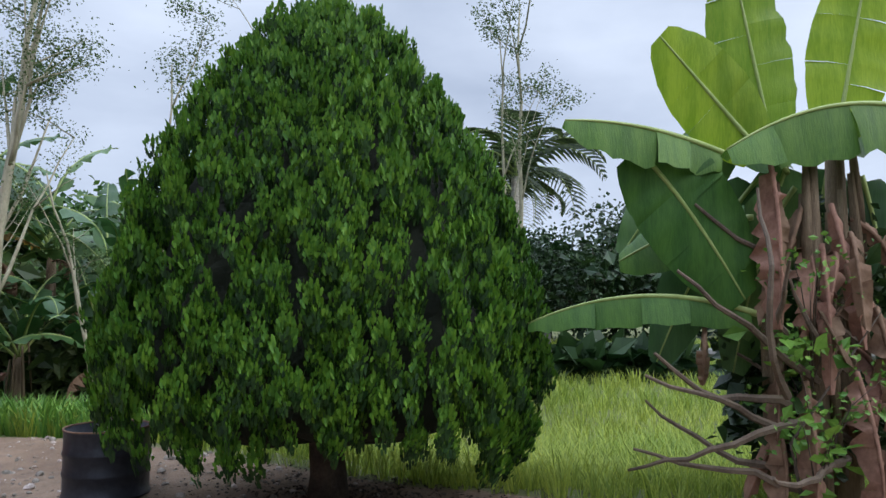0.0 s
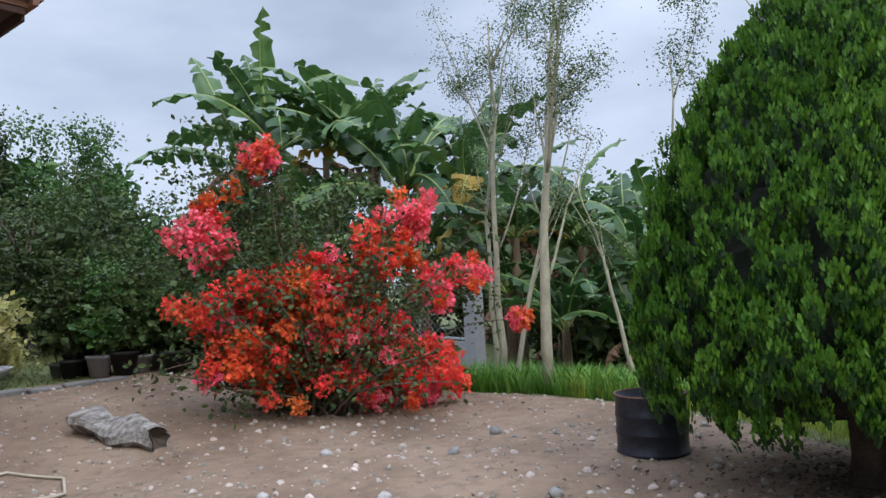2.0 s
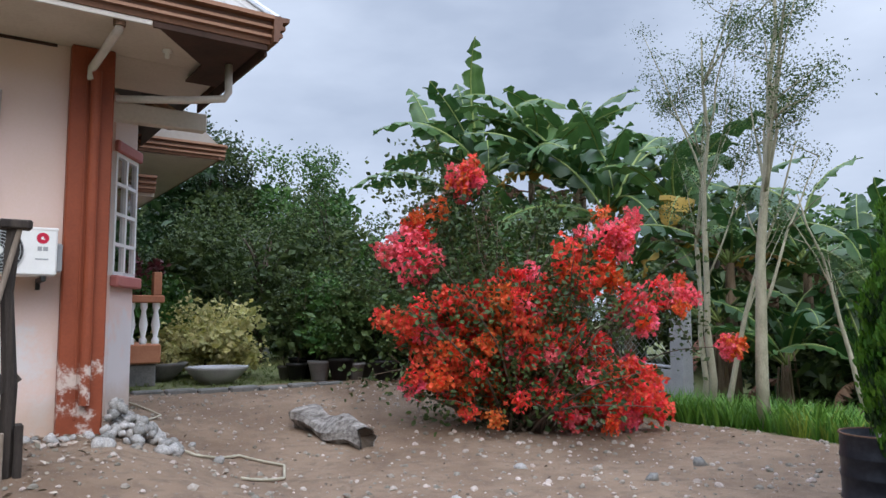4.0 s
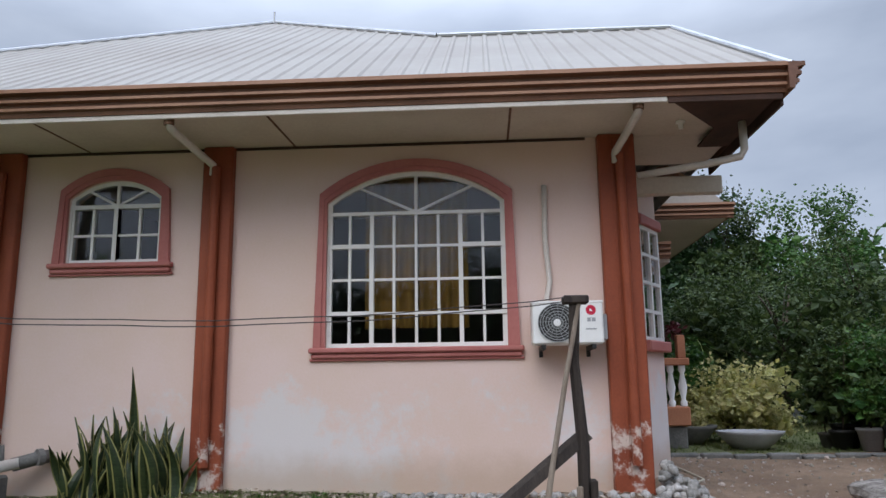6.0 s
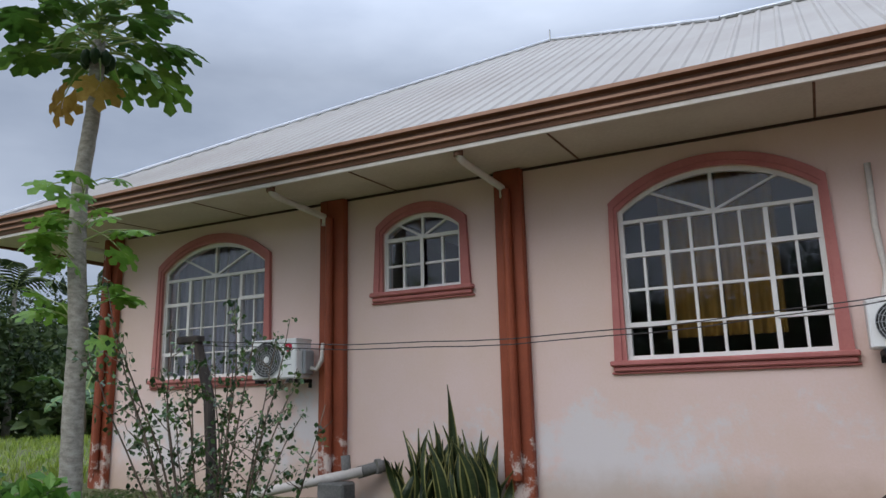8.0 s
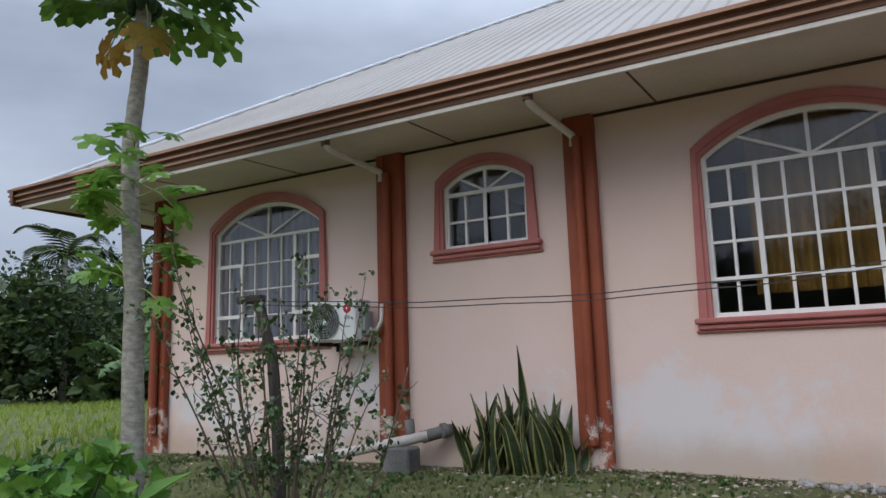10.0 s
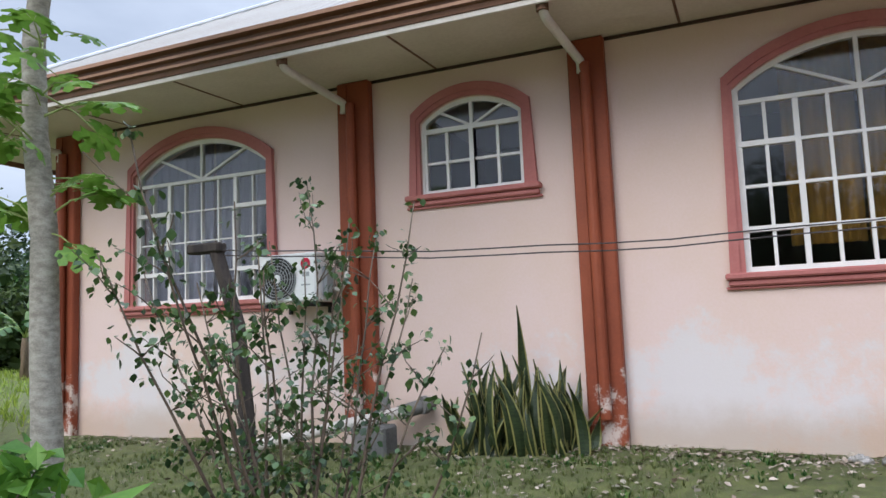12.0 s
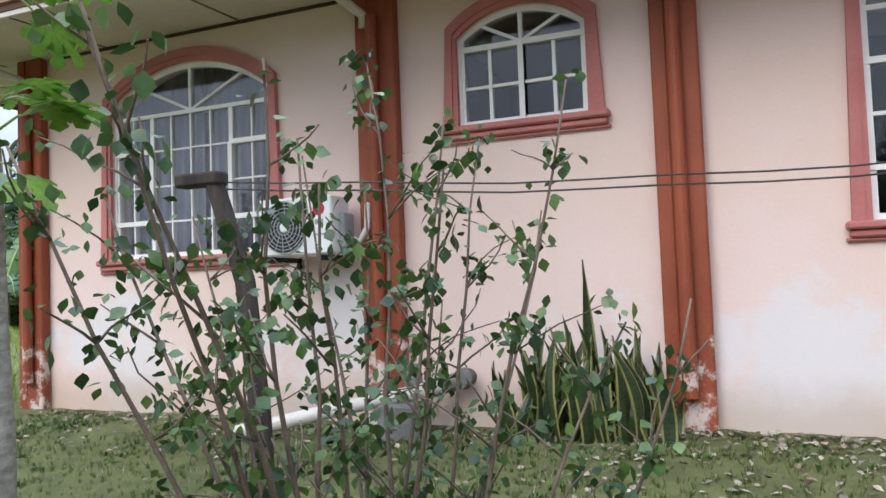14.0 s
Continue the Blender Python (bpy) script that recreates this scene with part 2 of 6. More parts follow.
M["banana_dead"] = mat("dry_banana_leaf", (0.16, 0.085, 0.055), (0.34, 0.20, 0.14), 3, 30, 0.85, 0.3, trans=0.2, each=0.3)
M["banana_gold"] = mat("yellowing_banana_leaf", (0.34, 0.19, 0.03), (0.48, 0.30, 0.06), 3, 30, 0.7, 0.2, trans=0.3, each=0.2)
M["banana_rib"] = mat("pale_midrib", (0.20, 0.27, 0.07), (0.30, 0.36, 0.12), 3, 40, 0.5, 0.05)
M["banana_stem"] = mat("fibrous_banana_stem", (0.09, 0.060, 0.036), (0.22, 0.16, 0.10), 3, 40, 0.85, 0.5, stretch=(4, 4, 0.6))
M["bloom"] = mat("scarlet_bract", (0.78, 0.065, 0.035), (0.88, 0.13, 0.075), 6, 40, 0.6, 0.05, island=0.3, trans=0.35, each=0.15)
M["bloom_pink"] = mat("coral_pink_bract", (0.85, 0.10, 0.14), (0.92, 0.20, 0.25), 6, 40, 0.6, 0.05, island=0.25, trans=0.35, each=0.15)
M["bloom_orange"] = mat("orange_bract", (0.72, 0.11, 0.025), (0.82, 0.19, 0.05), 6, 40, 0.6, 0.05, island=0.3, trans=0.35, each=0.15)
M["snake"] = mat("banded_snake_plant_leaf", (0.014, 0.028, 0.012), (0.046, 0.066, 0.024), 16, 60, 0.45, 0.1, stretch=(1, 1, 3), each=0.35)
M["snake_edge"] = mat("yellow_leaf_margin", (0.17, 0.165, 0.05), (0.25, 0.23, 0.08), 6, 60, 0.5, 0.05)
M["grass"] = mat("grass_blade", (0.055, 0.095, 0.020), (0.12, 0.145, 0.040), 0.6, 30, 0.6, 0.0, island=0.4, trans=0.3)
M["rice"] = mat("field_grass_blade", (0.16, 0.25, 0.028), (0.30, 0.36, 0.06), 0.35, 30, 0.6, 0.0, island=0.35, trans=0.35)
M["litter"] = mat("dry_leaf_litter", (0.16, 0.12, 0.085), (0.42, 0.37, 0.30), 4, 40, 0.9, 0.1, island=0.5)
M["clay"] = mat("orange_painted_cement", (0.36, 0.14, 0.075), (0.45, 0.20, 0.11), 3, 40, 0.8, 0.1)

glass = bpy.data.materials.new("window_glass")
glass.use_nodes = True
gb = glass.node_tree.nodes["Principled BSDF"]
gb.inputs["Base Color"].default_value = (0.80, 0.83, 0.86, 1)
gb.inputs["Roughness"].default_value = 0.015
gb.inputs["IOR"].default_value = 1.5
gb.inputs["Transmission Weight"].default_value = 1.0
M["glass"] = glass


# ---- mesh building ----
class MB:
    """Collects vertices and faces of one mesh."""

    def __init__(self):
        self.v, self.f, self.k = [], [], []

    def add(self, vs, fs, k=0):
        o = len(self.v)
        self.v.extend(tuple(p) for p in vs)
        self.f.extend(tuple(i + o for i in f) for f in fs)
        self.k.extend([k] * len(fs))

    def box(self, lo, hi, b=0.0, k=0, m=None):
        lo, hi = Vector(lo), Vector(hi)
        c, h = (lo + hi) / 2, (hi - lo) / 2
        b = min(b, min(h) * 0.9)
        vs, fs, ix = [], [], {}
        for sx in (-1, 1):
            for sy in (-1, 1):
                for sz in (-1, 1):
                    for ax in range(3 if b else 1):
                        p = [sx * h.x, sy * h.y, sz * h.z]
                        if b:
                            for a in range(3):
                                if a != ax:
                                    p[a] -= b * (sx, sy, sz)[a]
                        ix[(sx, sy, sz, ax)] = len(vs)
                        vs.append(c + Vector(p))
        def g(s, ax):
            return ix[(*s, ax if b else 0)]
        for ax in range(3):
            u, w = (ax + 1) % 3, (ax + 2) % 3
            for s in (-1, 1):
                q = []
                for a, e in ((-1, -1), (1, -1), (1, 1), (-1, 1)):
                    t = [0, 0, 0]
                    t[ax], t[u], t[w] = s, a, e
                    q.append(g(t, ax))
                fs.append(q if s > 0 else q[::-1])
        if b:
            for ax in range(3):
                u, w = (ax + 1) % 3, (ax + 2) % 3
                for a in (-1, 1):
                    for e in (-1, 1):
                        t0, t1 = [0, 0, 0], [0, 0, 0]
                        t0[ax], t1[ax] = -1, 1
                        t0[u] = t1[u] = a
                        t0[w] = t1[w] = e
                        q = [g(t0, u), g(t1, u), g(t1, w), g(t0, w)]
                        fs.append(q if a * e > 0 else q[::-1])
            for sx in (-1, 1):
                for sy in (-1, 1):
                    for sz in (-1, 1):
                        q = [ix[(sx, sy, sz, a)] for a in range(3)]
                        fs.append(q if sx * sy * sz > 0 else q[::-1])
        if m is not None:
            vs = [m @ p for p in vs]
        self.add(vs, fs, k)
        return self

    def tube(self, pts, radii, n=8, k=0, cap=True, squash=1.0):
        pts = [Vector(p) for p in pts]
        if isinstance(radii, (int, float)):
            radii = [radii] * len(pts)
        vs, fs = [], []
        side = None
        for i, p in enumerate(pts):
            d = (pts[min(i + 1, len(pts) - 1)] - pts[max(i - 1, 0)])
            d = d.normalized() if d.length > 1e-9 else Vector((0, 0, 1))
            if side is None:
                side = d.orthogonal().normalized()
            side = (side - d * side.dot(d))
            side = side.normalized() if side.length > 1e-6 else d.orthogonal().normalized()
            up = d.cross(side)
            for j in range(n):
                a = 2 * math.pi * j / n
                vs.append(p + (side * math.cos(a) + up * math.sin(a) * squash) * radii[i])
        for i in range(len(pts) - 1):
            for j in range(n):
                a, b = i * n + j, i * n + (j + 1) % n
                fs.append((a, b, b + n, a + n))
        if cap:
            fs.append(tuple(range(n))[::-1])
            fs.append(tuple(range((len(pts) - 1) * n, len(pts) * n)))
        self.add(vs, fs, k)
        return self

    def lathe(self, prof, n=20, k=0, centre=(0, 0, 0)):
        c = Vector(centre)
        vs, fs = [], []
        for r, z in prof:
            for j in range(n):
                a = 2 * math.pi * j / n
                vs.append(c + Vector((r * math.cos(a), r * math.sin(a), z)))
        for i in range(len(prof) - 1):
            for j in range(n):
                a, b = i * n + j, i * n + (j + 1) % n
                fs.append((a, b, b + n, a + n))
        self.add(vs, fs, k)
        return self

    def prism(self, poly, d0, d1, axis=1, k=0):
        """A polygon of (u, v) drawn out along an axis: y takes (x, z), x takes (y, z), z takes (x, y)."""
        poly = list(poly)
        n = len(poly)
        def at(u, v, d):
            return ((d, u, v), (u, d, v), (u, v, d))[axis]
        area = sum(a[0] * b[1] - b[0] * a[1] for a, b in zip(poly, poly[1:] + poly[:1]))
        if (area > 0) != (axis == 1):
            poly = poly[::-1]
        vs = [at(u, v, d0) for u, v in poly] + [at(u, v, d1) for u, v in poly]
        fs = [tuple(range(n)), tuple(range(n, 2 * n))[::-1]]
        fs += [(i, (i + 1) % n, (i + 1) % n + n, i + n)[::-1] for i in range(n)]
        self.add(vs, fs, k)
        return self

    def scatter(self, tv, tf, mats, tk=None):
        """Copies of a template joined in, one for each 4x4 matrix."""
        tv = np.asarray(tv, float)
        mats = np.asarray(mats, float)
        if len(mats) == 0:
            return self
        p = np.einsum("nij,vj->nvi", mats[:, :3, :3], tv) + mats[:, None, :3, 3]
        o = len(self.v)
        self.v.extend(map(tuple, p.reshape(-1, 3)))
        nv = len(tv)
        for i in range(len(mats)):
            b = o + i * nv
            self.f.extend(tuple(j + b for j in f) for f in tf)
        self.k.extend((tk or [0] * len(tf)) * len(mats))
        return self

    def mesh(self, name, mats, smooth=False):
        me = bpy.data.meshes.new(name)
        me.from_pydata(self.v, [], self.f)
        for m in mats if isinstance(mats, (list, tuple)) else [mats]:
            me.materials.append(m)
        if any(self.k):
            me.polygons.foreach_set("material_index", self.k)
        if smooth:
            me.polygons.foreach_set("use_smooth", [True] * len(me.polygons))
        me.update()
        return me


def part(name, mb, material, parent=None, label="", smooth=False, m=None):
    """Links a mesh (or a builder) as one object, under a thing or a part."""
    me = mb if isinstance(mb, bpy.types.Mesh) else mb.mesh(name, material, smooth)
    ob = new(name, me)
    if parent is not None:
        ob.parent = parent
    if m is not None:
        ob.matrix_basis = m
    if label:
        ob["label"] = label
    return ob


def thing(name, label, category, m=None, group="", kind=""):
    ob = new(name)
    ob.empty_display_size = 0.2
    if m is not None:
        ob.matrix_basis = m
    return tagged(ob, label, category, group, kind)


R = random.Random(7)
RN = np.random.RandomState(11)


def rotm(ax, ay, az):
    return np.array(Euler((ax, ay, az)).to_matrix())


def place_mats(pos, scale, spin=None, tilt=0.5):
    """Random turns for scattered leaves at the given places."""
    out = np.zeros((len(pos), 4, 4))
    for i, p in enumerate(pos):
        s = scale * R.uniform(0.65, 1.3)
        out[i, :3, :3] = rotm(R.gauss(0, tilt), R.gauss(0, tilt), R.uniform(0, 6.283) if spin is None else spin) * s
        out[i, :3, 3] = p
        out[i, 3, 3] = 1
    return out


LEAF_V = [(0, 0, 0), (0.22, 0.28, 0.05), (0.30, 0.55, 0.02), (0, 1, -0.12), (-0.30, 0.55, 0.02), (-0.22, 0.28, 0.05), (0, 0.5, -0.03)]
BACK_V = [(0, 0, 0), (0.33, 0.5, 0.06), (0, 1, -0.1), (-0.33, 0.5, 0.06)]
BACK_F = [(0, 1, 2), (0, 2, 3)]
LEAF_F = [(0, 1, 6), (1, 2, 6), (2, 3, 6), (3, 4, 6), (4, 5, 6), (5, 0, 6)]


def smooth01(a, b, v):
    t = np.clip((v - a) / (b - a), 0, 1)
    return t * t * (3 - 2 * t)


def gz(x, y):
    """Height of the ground."""
    x, y = np.asarray(x, float), np.asarray(y, float)
    by_house = 0.37 * smooth01(-4.6, -0.25, y)
    garden = 0.38 * smooth01(-0.8, 3.6, y) + 0.45 * smooth01(6, 18, y)
    w = smooth01(0.1, 1.6, x)
    z = by_house * (1 - w) + garden * w
    z = z * (1 - smooth01(6.6, 9.0, x) * 0.6)
    z = z - 0.28 * smooth01(6.4, 9.5, x) * (1 - smooth01(3, 7, y))
    z = z - 0.3 * smooth01(5.0, 9.0, -y + x - 5) * smooth01(4.5, 6.5, x)
    far = np.hypot(x, y)
    z = z + 0.03 * np.sin(x * 1.3 + 0.7 * y) * np.sin(y * 1.1 - 0.4 * x) * (1 - smooth01(30, 50, far))
    return z


def ground_at(x, y):
    return float(gz(x, y))


# ---- ground ----
def axis_steps(lo, hi, fine, reach):
    c = list(np.arange(lo, hi + 1e-6, fine))
    s, a, b = fine, lo, hi
    while b < reach or a > -reach:
        s *= 1.35
        a, b = a - s, b + s
        c = [a] + c + [b]
    return np.array(c)


def grassy(x, y):
    """How far grass covers the ground, 0 to 1."""
    edge = 7.0 - 0.55 * np.clip(-3.2 - y, 0, 9)
    east = smooth01(-0.35, 0.35, x - edge)
    back = smooth01(3.3, 3.9, y) * smooth01(0.8, 1.4, x)
    strip = smooth01(-4.8, -3.4, y) * smooth01(-1.4, -3.0, x) * 0.9 + 0.35 * smooth01(-2.6, -1.6, y) * smooth01(0.2, -0.6, x)
    west = smooth01(-4.2, -6.0, x)
    south = smooth01(-9.5, -11.5, y)
    return np.clip(np.maximum.reduce([east, back, strip, west, south]), 0, 1)


gxs, gys = axis_steps(-11.0, 10.0, 0.14, 900), axis_steps(-10.0, 8.0, 0.14, 900)
GX, GY = np.meshgrid(gxs, gys)
GZ = gz(GX, GY) + np.where(np.hypot(GX, GY) < 16, RN.normal(0, 0.006, GX.shape), 0)
nx, ny = len(gxs), len(gys)
ii = np.arange(nx * ny).reshape(ny, nx)
quads = np.stack([ii[:-1, :-1], ii[:-1, 1:], ii[1:, 1:], ii[1:, :-1]], -1).reshape(-1, 4)
gme = bpy.data.meshes.new("ground")
gme.from_pydata(np.stack([GX, GY, GZ], -1).reshape(-1, 3).tolist(), [], quads.tolist())
att = gme.attributes.new("grass_cover", "FLOAT", "POINT")
att.data.foreach_set("value", grassy(GX, GY).reshape(-1).astype(np.float32))
gme.polygons.foreach_set("use_smooth", [True] * len(gme.polygons))

gm = bpy.data.materials.new("earth_and_turf")
gm.use_nodes = True
nt = gm.node_tree
gbs = nt.nodes["Principled BSDF"]
gtc = nt.nodes.new("ShaderNodeTexCoord").outputs["Object"]
n_big, n_mid, n_fine = noise_node(nt, gtc, 0.7), noise_node(nt, gtc, 7), noise_node(nt, gtc, 70, 6, 0.75)
dirt = mixc(nt, span(nt, n_big, 0.35, 0.65), (0.172, 0.108, 0.067), (0.265, 0.182, 0.122))
dirt = mixc(nt, calc(nt, "MULTIPLY", span(nt, n_mid, 0.45, 0.7), 0.6), dirt, (0.115, 0.075, 0.052))
dirt = mixc(nt, span(nt, n_fine, 0.58, 0.66), dirt, (0.33, 0.29, 0.25))
turf = mixc(nt, span(nt, n_mid, 0.35, 0.65), (0.072, 0.098, 0.024), (0.13, 0.155, 0.040))
turf = mixc(nt, span(nt, n_fine, 0.4, 0.7), turf, (0.10, 0.080, 0.046))
ga = nt.nodes.new("ShaderNodeAttribute")
ga.attribute_name = "grass_cover"
gmask = span(nt, calc(nt, "ADD", ga.outputs["Fac"], calc(nt, "SUBTRACT", calc(nt, "MULTIPLY", n_mid, 0.7), 0.35)), 0.35, 0.6)
nt.links.new(mixc(nt, gmask, dirt, turf), gbs.inputs["Base Color"])
gbs.inputs["Roughness"].default_value = 0.95
gbp = nt.nodes.new("ShaderNodeBump")
gbp.inputs["Strength"].default_value = 0.6
gbp.inputs["Distance"].default_value = 0.03
nt.links.new(n_fine, gbp.inputs["Height"])
nt.links.new(gbp.outputs[0], gbs.inputs["Normal"])
gme.materials.append(gm)
tagged(new("ground", gme), "bare stony earth turning into rough grass", "ground", kind="structure")

# ---- house: shell ----
WX0, WX1, WT, ZT = -9.96, 0.22, 0.2, 3.76
WIN = [(-7.985, 0.872, 1.735, 3.14, 3.46), (-4.935, 0.485, 2.575, 3.245, 3.435), (-1.885, 0.875, 1.70, 3.13, 3.445)]


def arch_points(cx, hw, spring, apex, n=18, grow=0.0):
    """Points along a segmental arch from left to right."""
    rise = apex - spring
    r = (hw * hw + rise * rise) / (2 * rise)
    cz = apex - r
    a = math.asin(hw / r)
    return [(cx + (r + grow) * math.sin(-a + 2 * a * i / n), cz + (r + grow) * math.cos(-a + 2 * a * i / n)) for i in range(n + 1)]


wall = MB()
x = WX0
for cx, hw, z0, spring, apex in WIN:
    wall.box((x, 0, -0.4), (cx - hw, WT, ZT))
    wall.box((cx - hw, 0, -0.4), (cx + hw, WT, z0))
    arc = arch_points(cx, hw, spring, apex)
    for (xa, za), (xb, zb) in zip(arc, arc[1:]):
        wall.prism([(xa, za), (xb, zb), (xb, ZT), (xa, ZT)], 0, WT)
    x = cx + hw
wall.box((x, 0, -0.4), (WX1, WT, ZT))
tagged(part("wall_south", wall, M["wall"]), "pink painted plaster wall with pale damp patches low down", "wall", kind="structure")
w2 = MB().box((WX1 - WT, WT, -0.4), (WX1, 1.15, ZT))
tagged(part("wall_east", w2, M["wall"]), "pink painted plaster side wall of the house", "wall", kind="structure")
w3 = MB().box((WX0, WT, -0.4), (WX0 + WT, 9.0, ZT))
tagged(part("wall_west", w3, M["wall"]), "pink painted plaster end wall of the house", "wall", kind="structure")
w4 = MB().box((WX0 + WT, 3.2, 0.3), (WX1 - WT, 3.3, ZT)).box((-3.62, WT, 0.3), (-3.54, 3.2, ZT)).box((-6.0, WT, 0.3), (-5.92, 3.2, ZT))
tagged(part("wall_inner", w4, M["inside"]), "plain room walls behind the windows, coloured dark for indoor shade", "wall", kind="structure")
tagged(part("floor", MB().box((WX0 + WT, WT, 0.62), (WX1 - WT, 3.2, 0.70)), M["inside"]), "plain room floor behind the windows, coloured dark for indoor shade", "floor", kind="structure")

# soffit boards under the eaves, with joints
sof = MB()
edges = [-11.4, -10.2, -8.9, -7.4, -5.23, -3.1, -0.96, 1.26]
for a, b in zip(edges, edges[1:]):
    sof.prism([(-1.06, 3.69), (-0.003, 3.735), (-0.003, 3.755), (-1.06, 3.71)], a + 0.006, b - 0.006, axis=0)
sof.box((0.23, 0.003, 3.735), (1.26, 1.0, 3.755))
sof.box((-11.4, 0.003, 3.735), (-9.97, 9.0, 3.755))
sof.box((-9.75, 0.21, 3.715), (0.01, 3.19, 3.735))
tagged(part("ceiling", sof, M["soffit"]), "stained pale boards of the eave soffit", "soffit", kind="structure")
cove = MB().box((-9.6, -0.022, 3.708), (-0.2, -0.003, 3.732))
for xb in edges[1:-1]:
    cove.prism([(-1.0, 3.687), (-0.03, 3.729), (-0.03, 3.733), (-1.0, 3.691)], xb - 0.011, xb + 0.011, axis=0, k=1)
tagged(part("trim_soffit", cove, [M["soffit_dark"], M["rust"]]), "dark narrow batten where wall meets soffit", "trim", kind="structure")


# roof: one ribbed slope with hips, and the slopes behind it
SL, Y0, Z0 = 0.63, -1.06, 3.93
TOP = [(-11.50, -1.05), (-5.03, 5.45), (-1.79, 2.18), (1.30, 2.07), (1.42, -1.05)]


def roof_top(x):
    for (xa, ya), (xb, yb) in zip(TOP, TOP[1:]):
        if xa <= x <= xb:
            return ya + (yb - ya) * (x - xa) / (xb - xa)
    return -1.05


def on_roof(x, y, up=0.0):
    return Vector((x, y, Z0 + SL * (y - Y0) + up))


roof = thing("roof", "cream ribbed sheet metal hip roof on the house", "roof", kind="structure")
sheet = MB()
cuts = []
xx = -11.52
while xx < 1.41:
    cuts += [(xx, 0.0), (xx + 0.13, 0.0), (xx + 0.15, 0.020), (xx + 0.18, 0.020)]
    xx += 0.2
cuts = [c for c in cuts if c[0] < 1.41]
for (xa, ua), (xb, ub) in zip(cuts, cuts[1:]):
    ya, yb = roof_top(xa), roof_top(xb)
    sheet.add([on_roof(xa, Y0, ua), on_roof(xb, Y0, ub), on_roof(xb, yb, ub), on_roof(xa, ya, ua)], [(0, 1, 2, 3)])
part("roof_sheet", sheet, M["roof"], roof)
back = MB()
bz = Z0
low = [(-11.52, 12.0), (-5.03, 12.0), (-1.85, 8.0), (1.40, 5.8), (1.44, 1.0)]
for i in range(4):
    a, b = TOP[i], TOP[i + 1]
    la, lb = low[i], low[i + 1]
    back.add([on_roof(*a, -0.01), on_roof(*b, -0.01), (*lb, bz), (*la, bz)], [(0, 1, 2, 3)])
part("back_slope", back, M["roof"], roof)
for i, (a, b) in enumerate(zip(TOP, TOP[1:])):
    cap = MB()
    pa, pb = on_roof(*a, 0.03), on_roof(*b, 0.03)
    n = max(2, int((pb - pa).length / 1.2))
    cap.tube([pa.lerp(pb, j / n) for j in range(n + 1)], 0.032, 8)
    part("ridge_cap", cap, M["iron"], roof, "grey metal ridge capping")
part("finial", MB().tube([on_roof(-5.03, 5.40), on_roof(-5.03, 5.40, 0.24)], 0.02, 6), M["iron"], roof)

# gutter with ribs
PROF = [(-1.06, 3.70), (-1.10, 3.70), (-1.11, 3.74), (-1.14, 3.75), (-1.14, 3.775), (-1.115, 3.785), (-1.12, 3.81), (-1.165, 3.82), (-1.165, 3.845), (-1.135, 3.855),
        (-1.14, 3.885), (-1.20, 3.895), (-1.20, 3.93), (-1.06, 3.93)]
# front and top faces of the ribs, which get the painted highlight
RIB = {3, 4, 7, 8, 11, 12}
gut = thing("gutter", "brown ribbed metal rain gutter along the eave", "gutter", kind="structure")


def gutter_run(p0, p1, out):
    """A gutter from p0 to p1; out is the way it faces."""
    g = MB()
    p0, p1, out = Vector(p0), Vector(p1), Vector(out)
    n = len(PROF)
    for i in range(n):
        a, b = PROF[i], PROF[(i + 1) % n]
        q = [p + out * (-c[0] - 1.06) + Vector((0, 0, c[1] - 3.745)) for p, c in ((p0, a), (p1, a), (p1, b), (p0, b))]
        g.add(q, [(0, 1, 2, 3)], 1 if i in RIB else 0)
    for p in (p0, p1):
        g.add([p + out * (-c[0] - 1.06) + Vector((0, 0, c[1] - 3.745)) for c in PROF], [tuple(range(n))])
    return g


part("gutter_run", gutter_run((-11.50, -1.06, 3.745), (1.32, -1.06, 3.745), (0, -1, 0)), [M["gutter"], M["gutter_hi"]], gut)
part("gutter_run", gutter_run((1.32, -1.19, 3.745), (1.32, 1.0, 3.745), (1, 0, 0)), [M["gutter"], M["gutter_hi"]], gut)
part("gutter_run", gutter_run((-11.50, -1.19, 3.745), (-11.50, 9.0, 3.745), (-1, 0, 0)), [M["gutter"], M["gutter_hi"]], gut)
part("eave_board", MB().box((-11.45, -1.09, 3.655), (0.35, -1.065, 3.70), 0.004), M["pipe"], gut, "off-white painted eave board")
part("eave_board", MB().box((0.36, -1.09, 3.645), (1.30, -1.065, 3.70), 0.004), M["soffit_dark"], gut, "dark bare wooden eave board")
part("eave_board", MB().box((1.285, -1.06, 3.60), (1.31, 1.0, 3.70), 0.004), M["soffit_dark"], gut, "dark bare wooden eave board")
part("soffit_patch", MB().prism([(1.25, -1.05), (1.25, 0.2), (0.95, 0.2), (0.95, -0.35), (0.4, -1.05)], 3.665, 3.684, axis=2), M["soffit_dark"], gut, "dark missing corner of the soffit")


# ---- windows ----
def bar(mb, a, b, w, y0, y1):
    """A flat bar in the window's plane from a to b, each (x, z)."""
    a, b = Vector(a), Vector(b)
    d = (b - a).normalized()
    s = Vector((-d.y, d.x)) * w / 2
    mb.prism([tuple(a - s), tuple(b - s), tuple(b + s), tuple(a + s)], y0, y1)


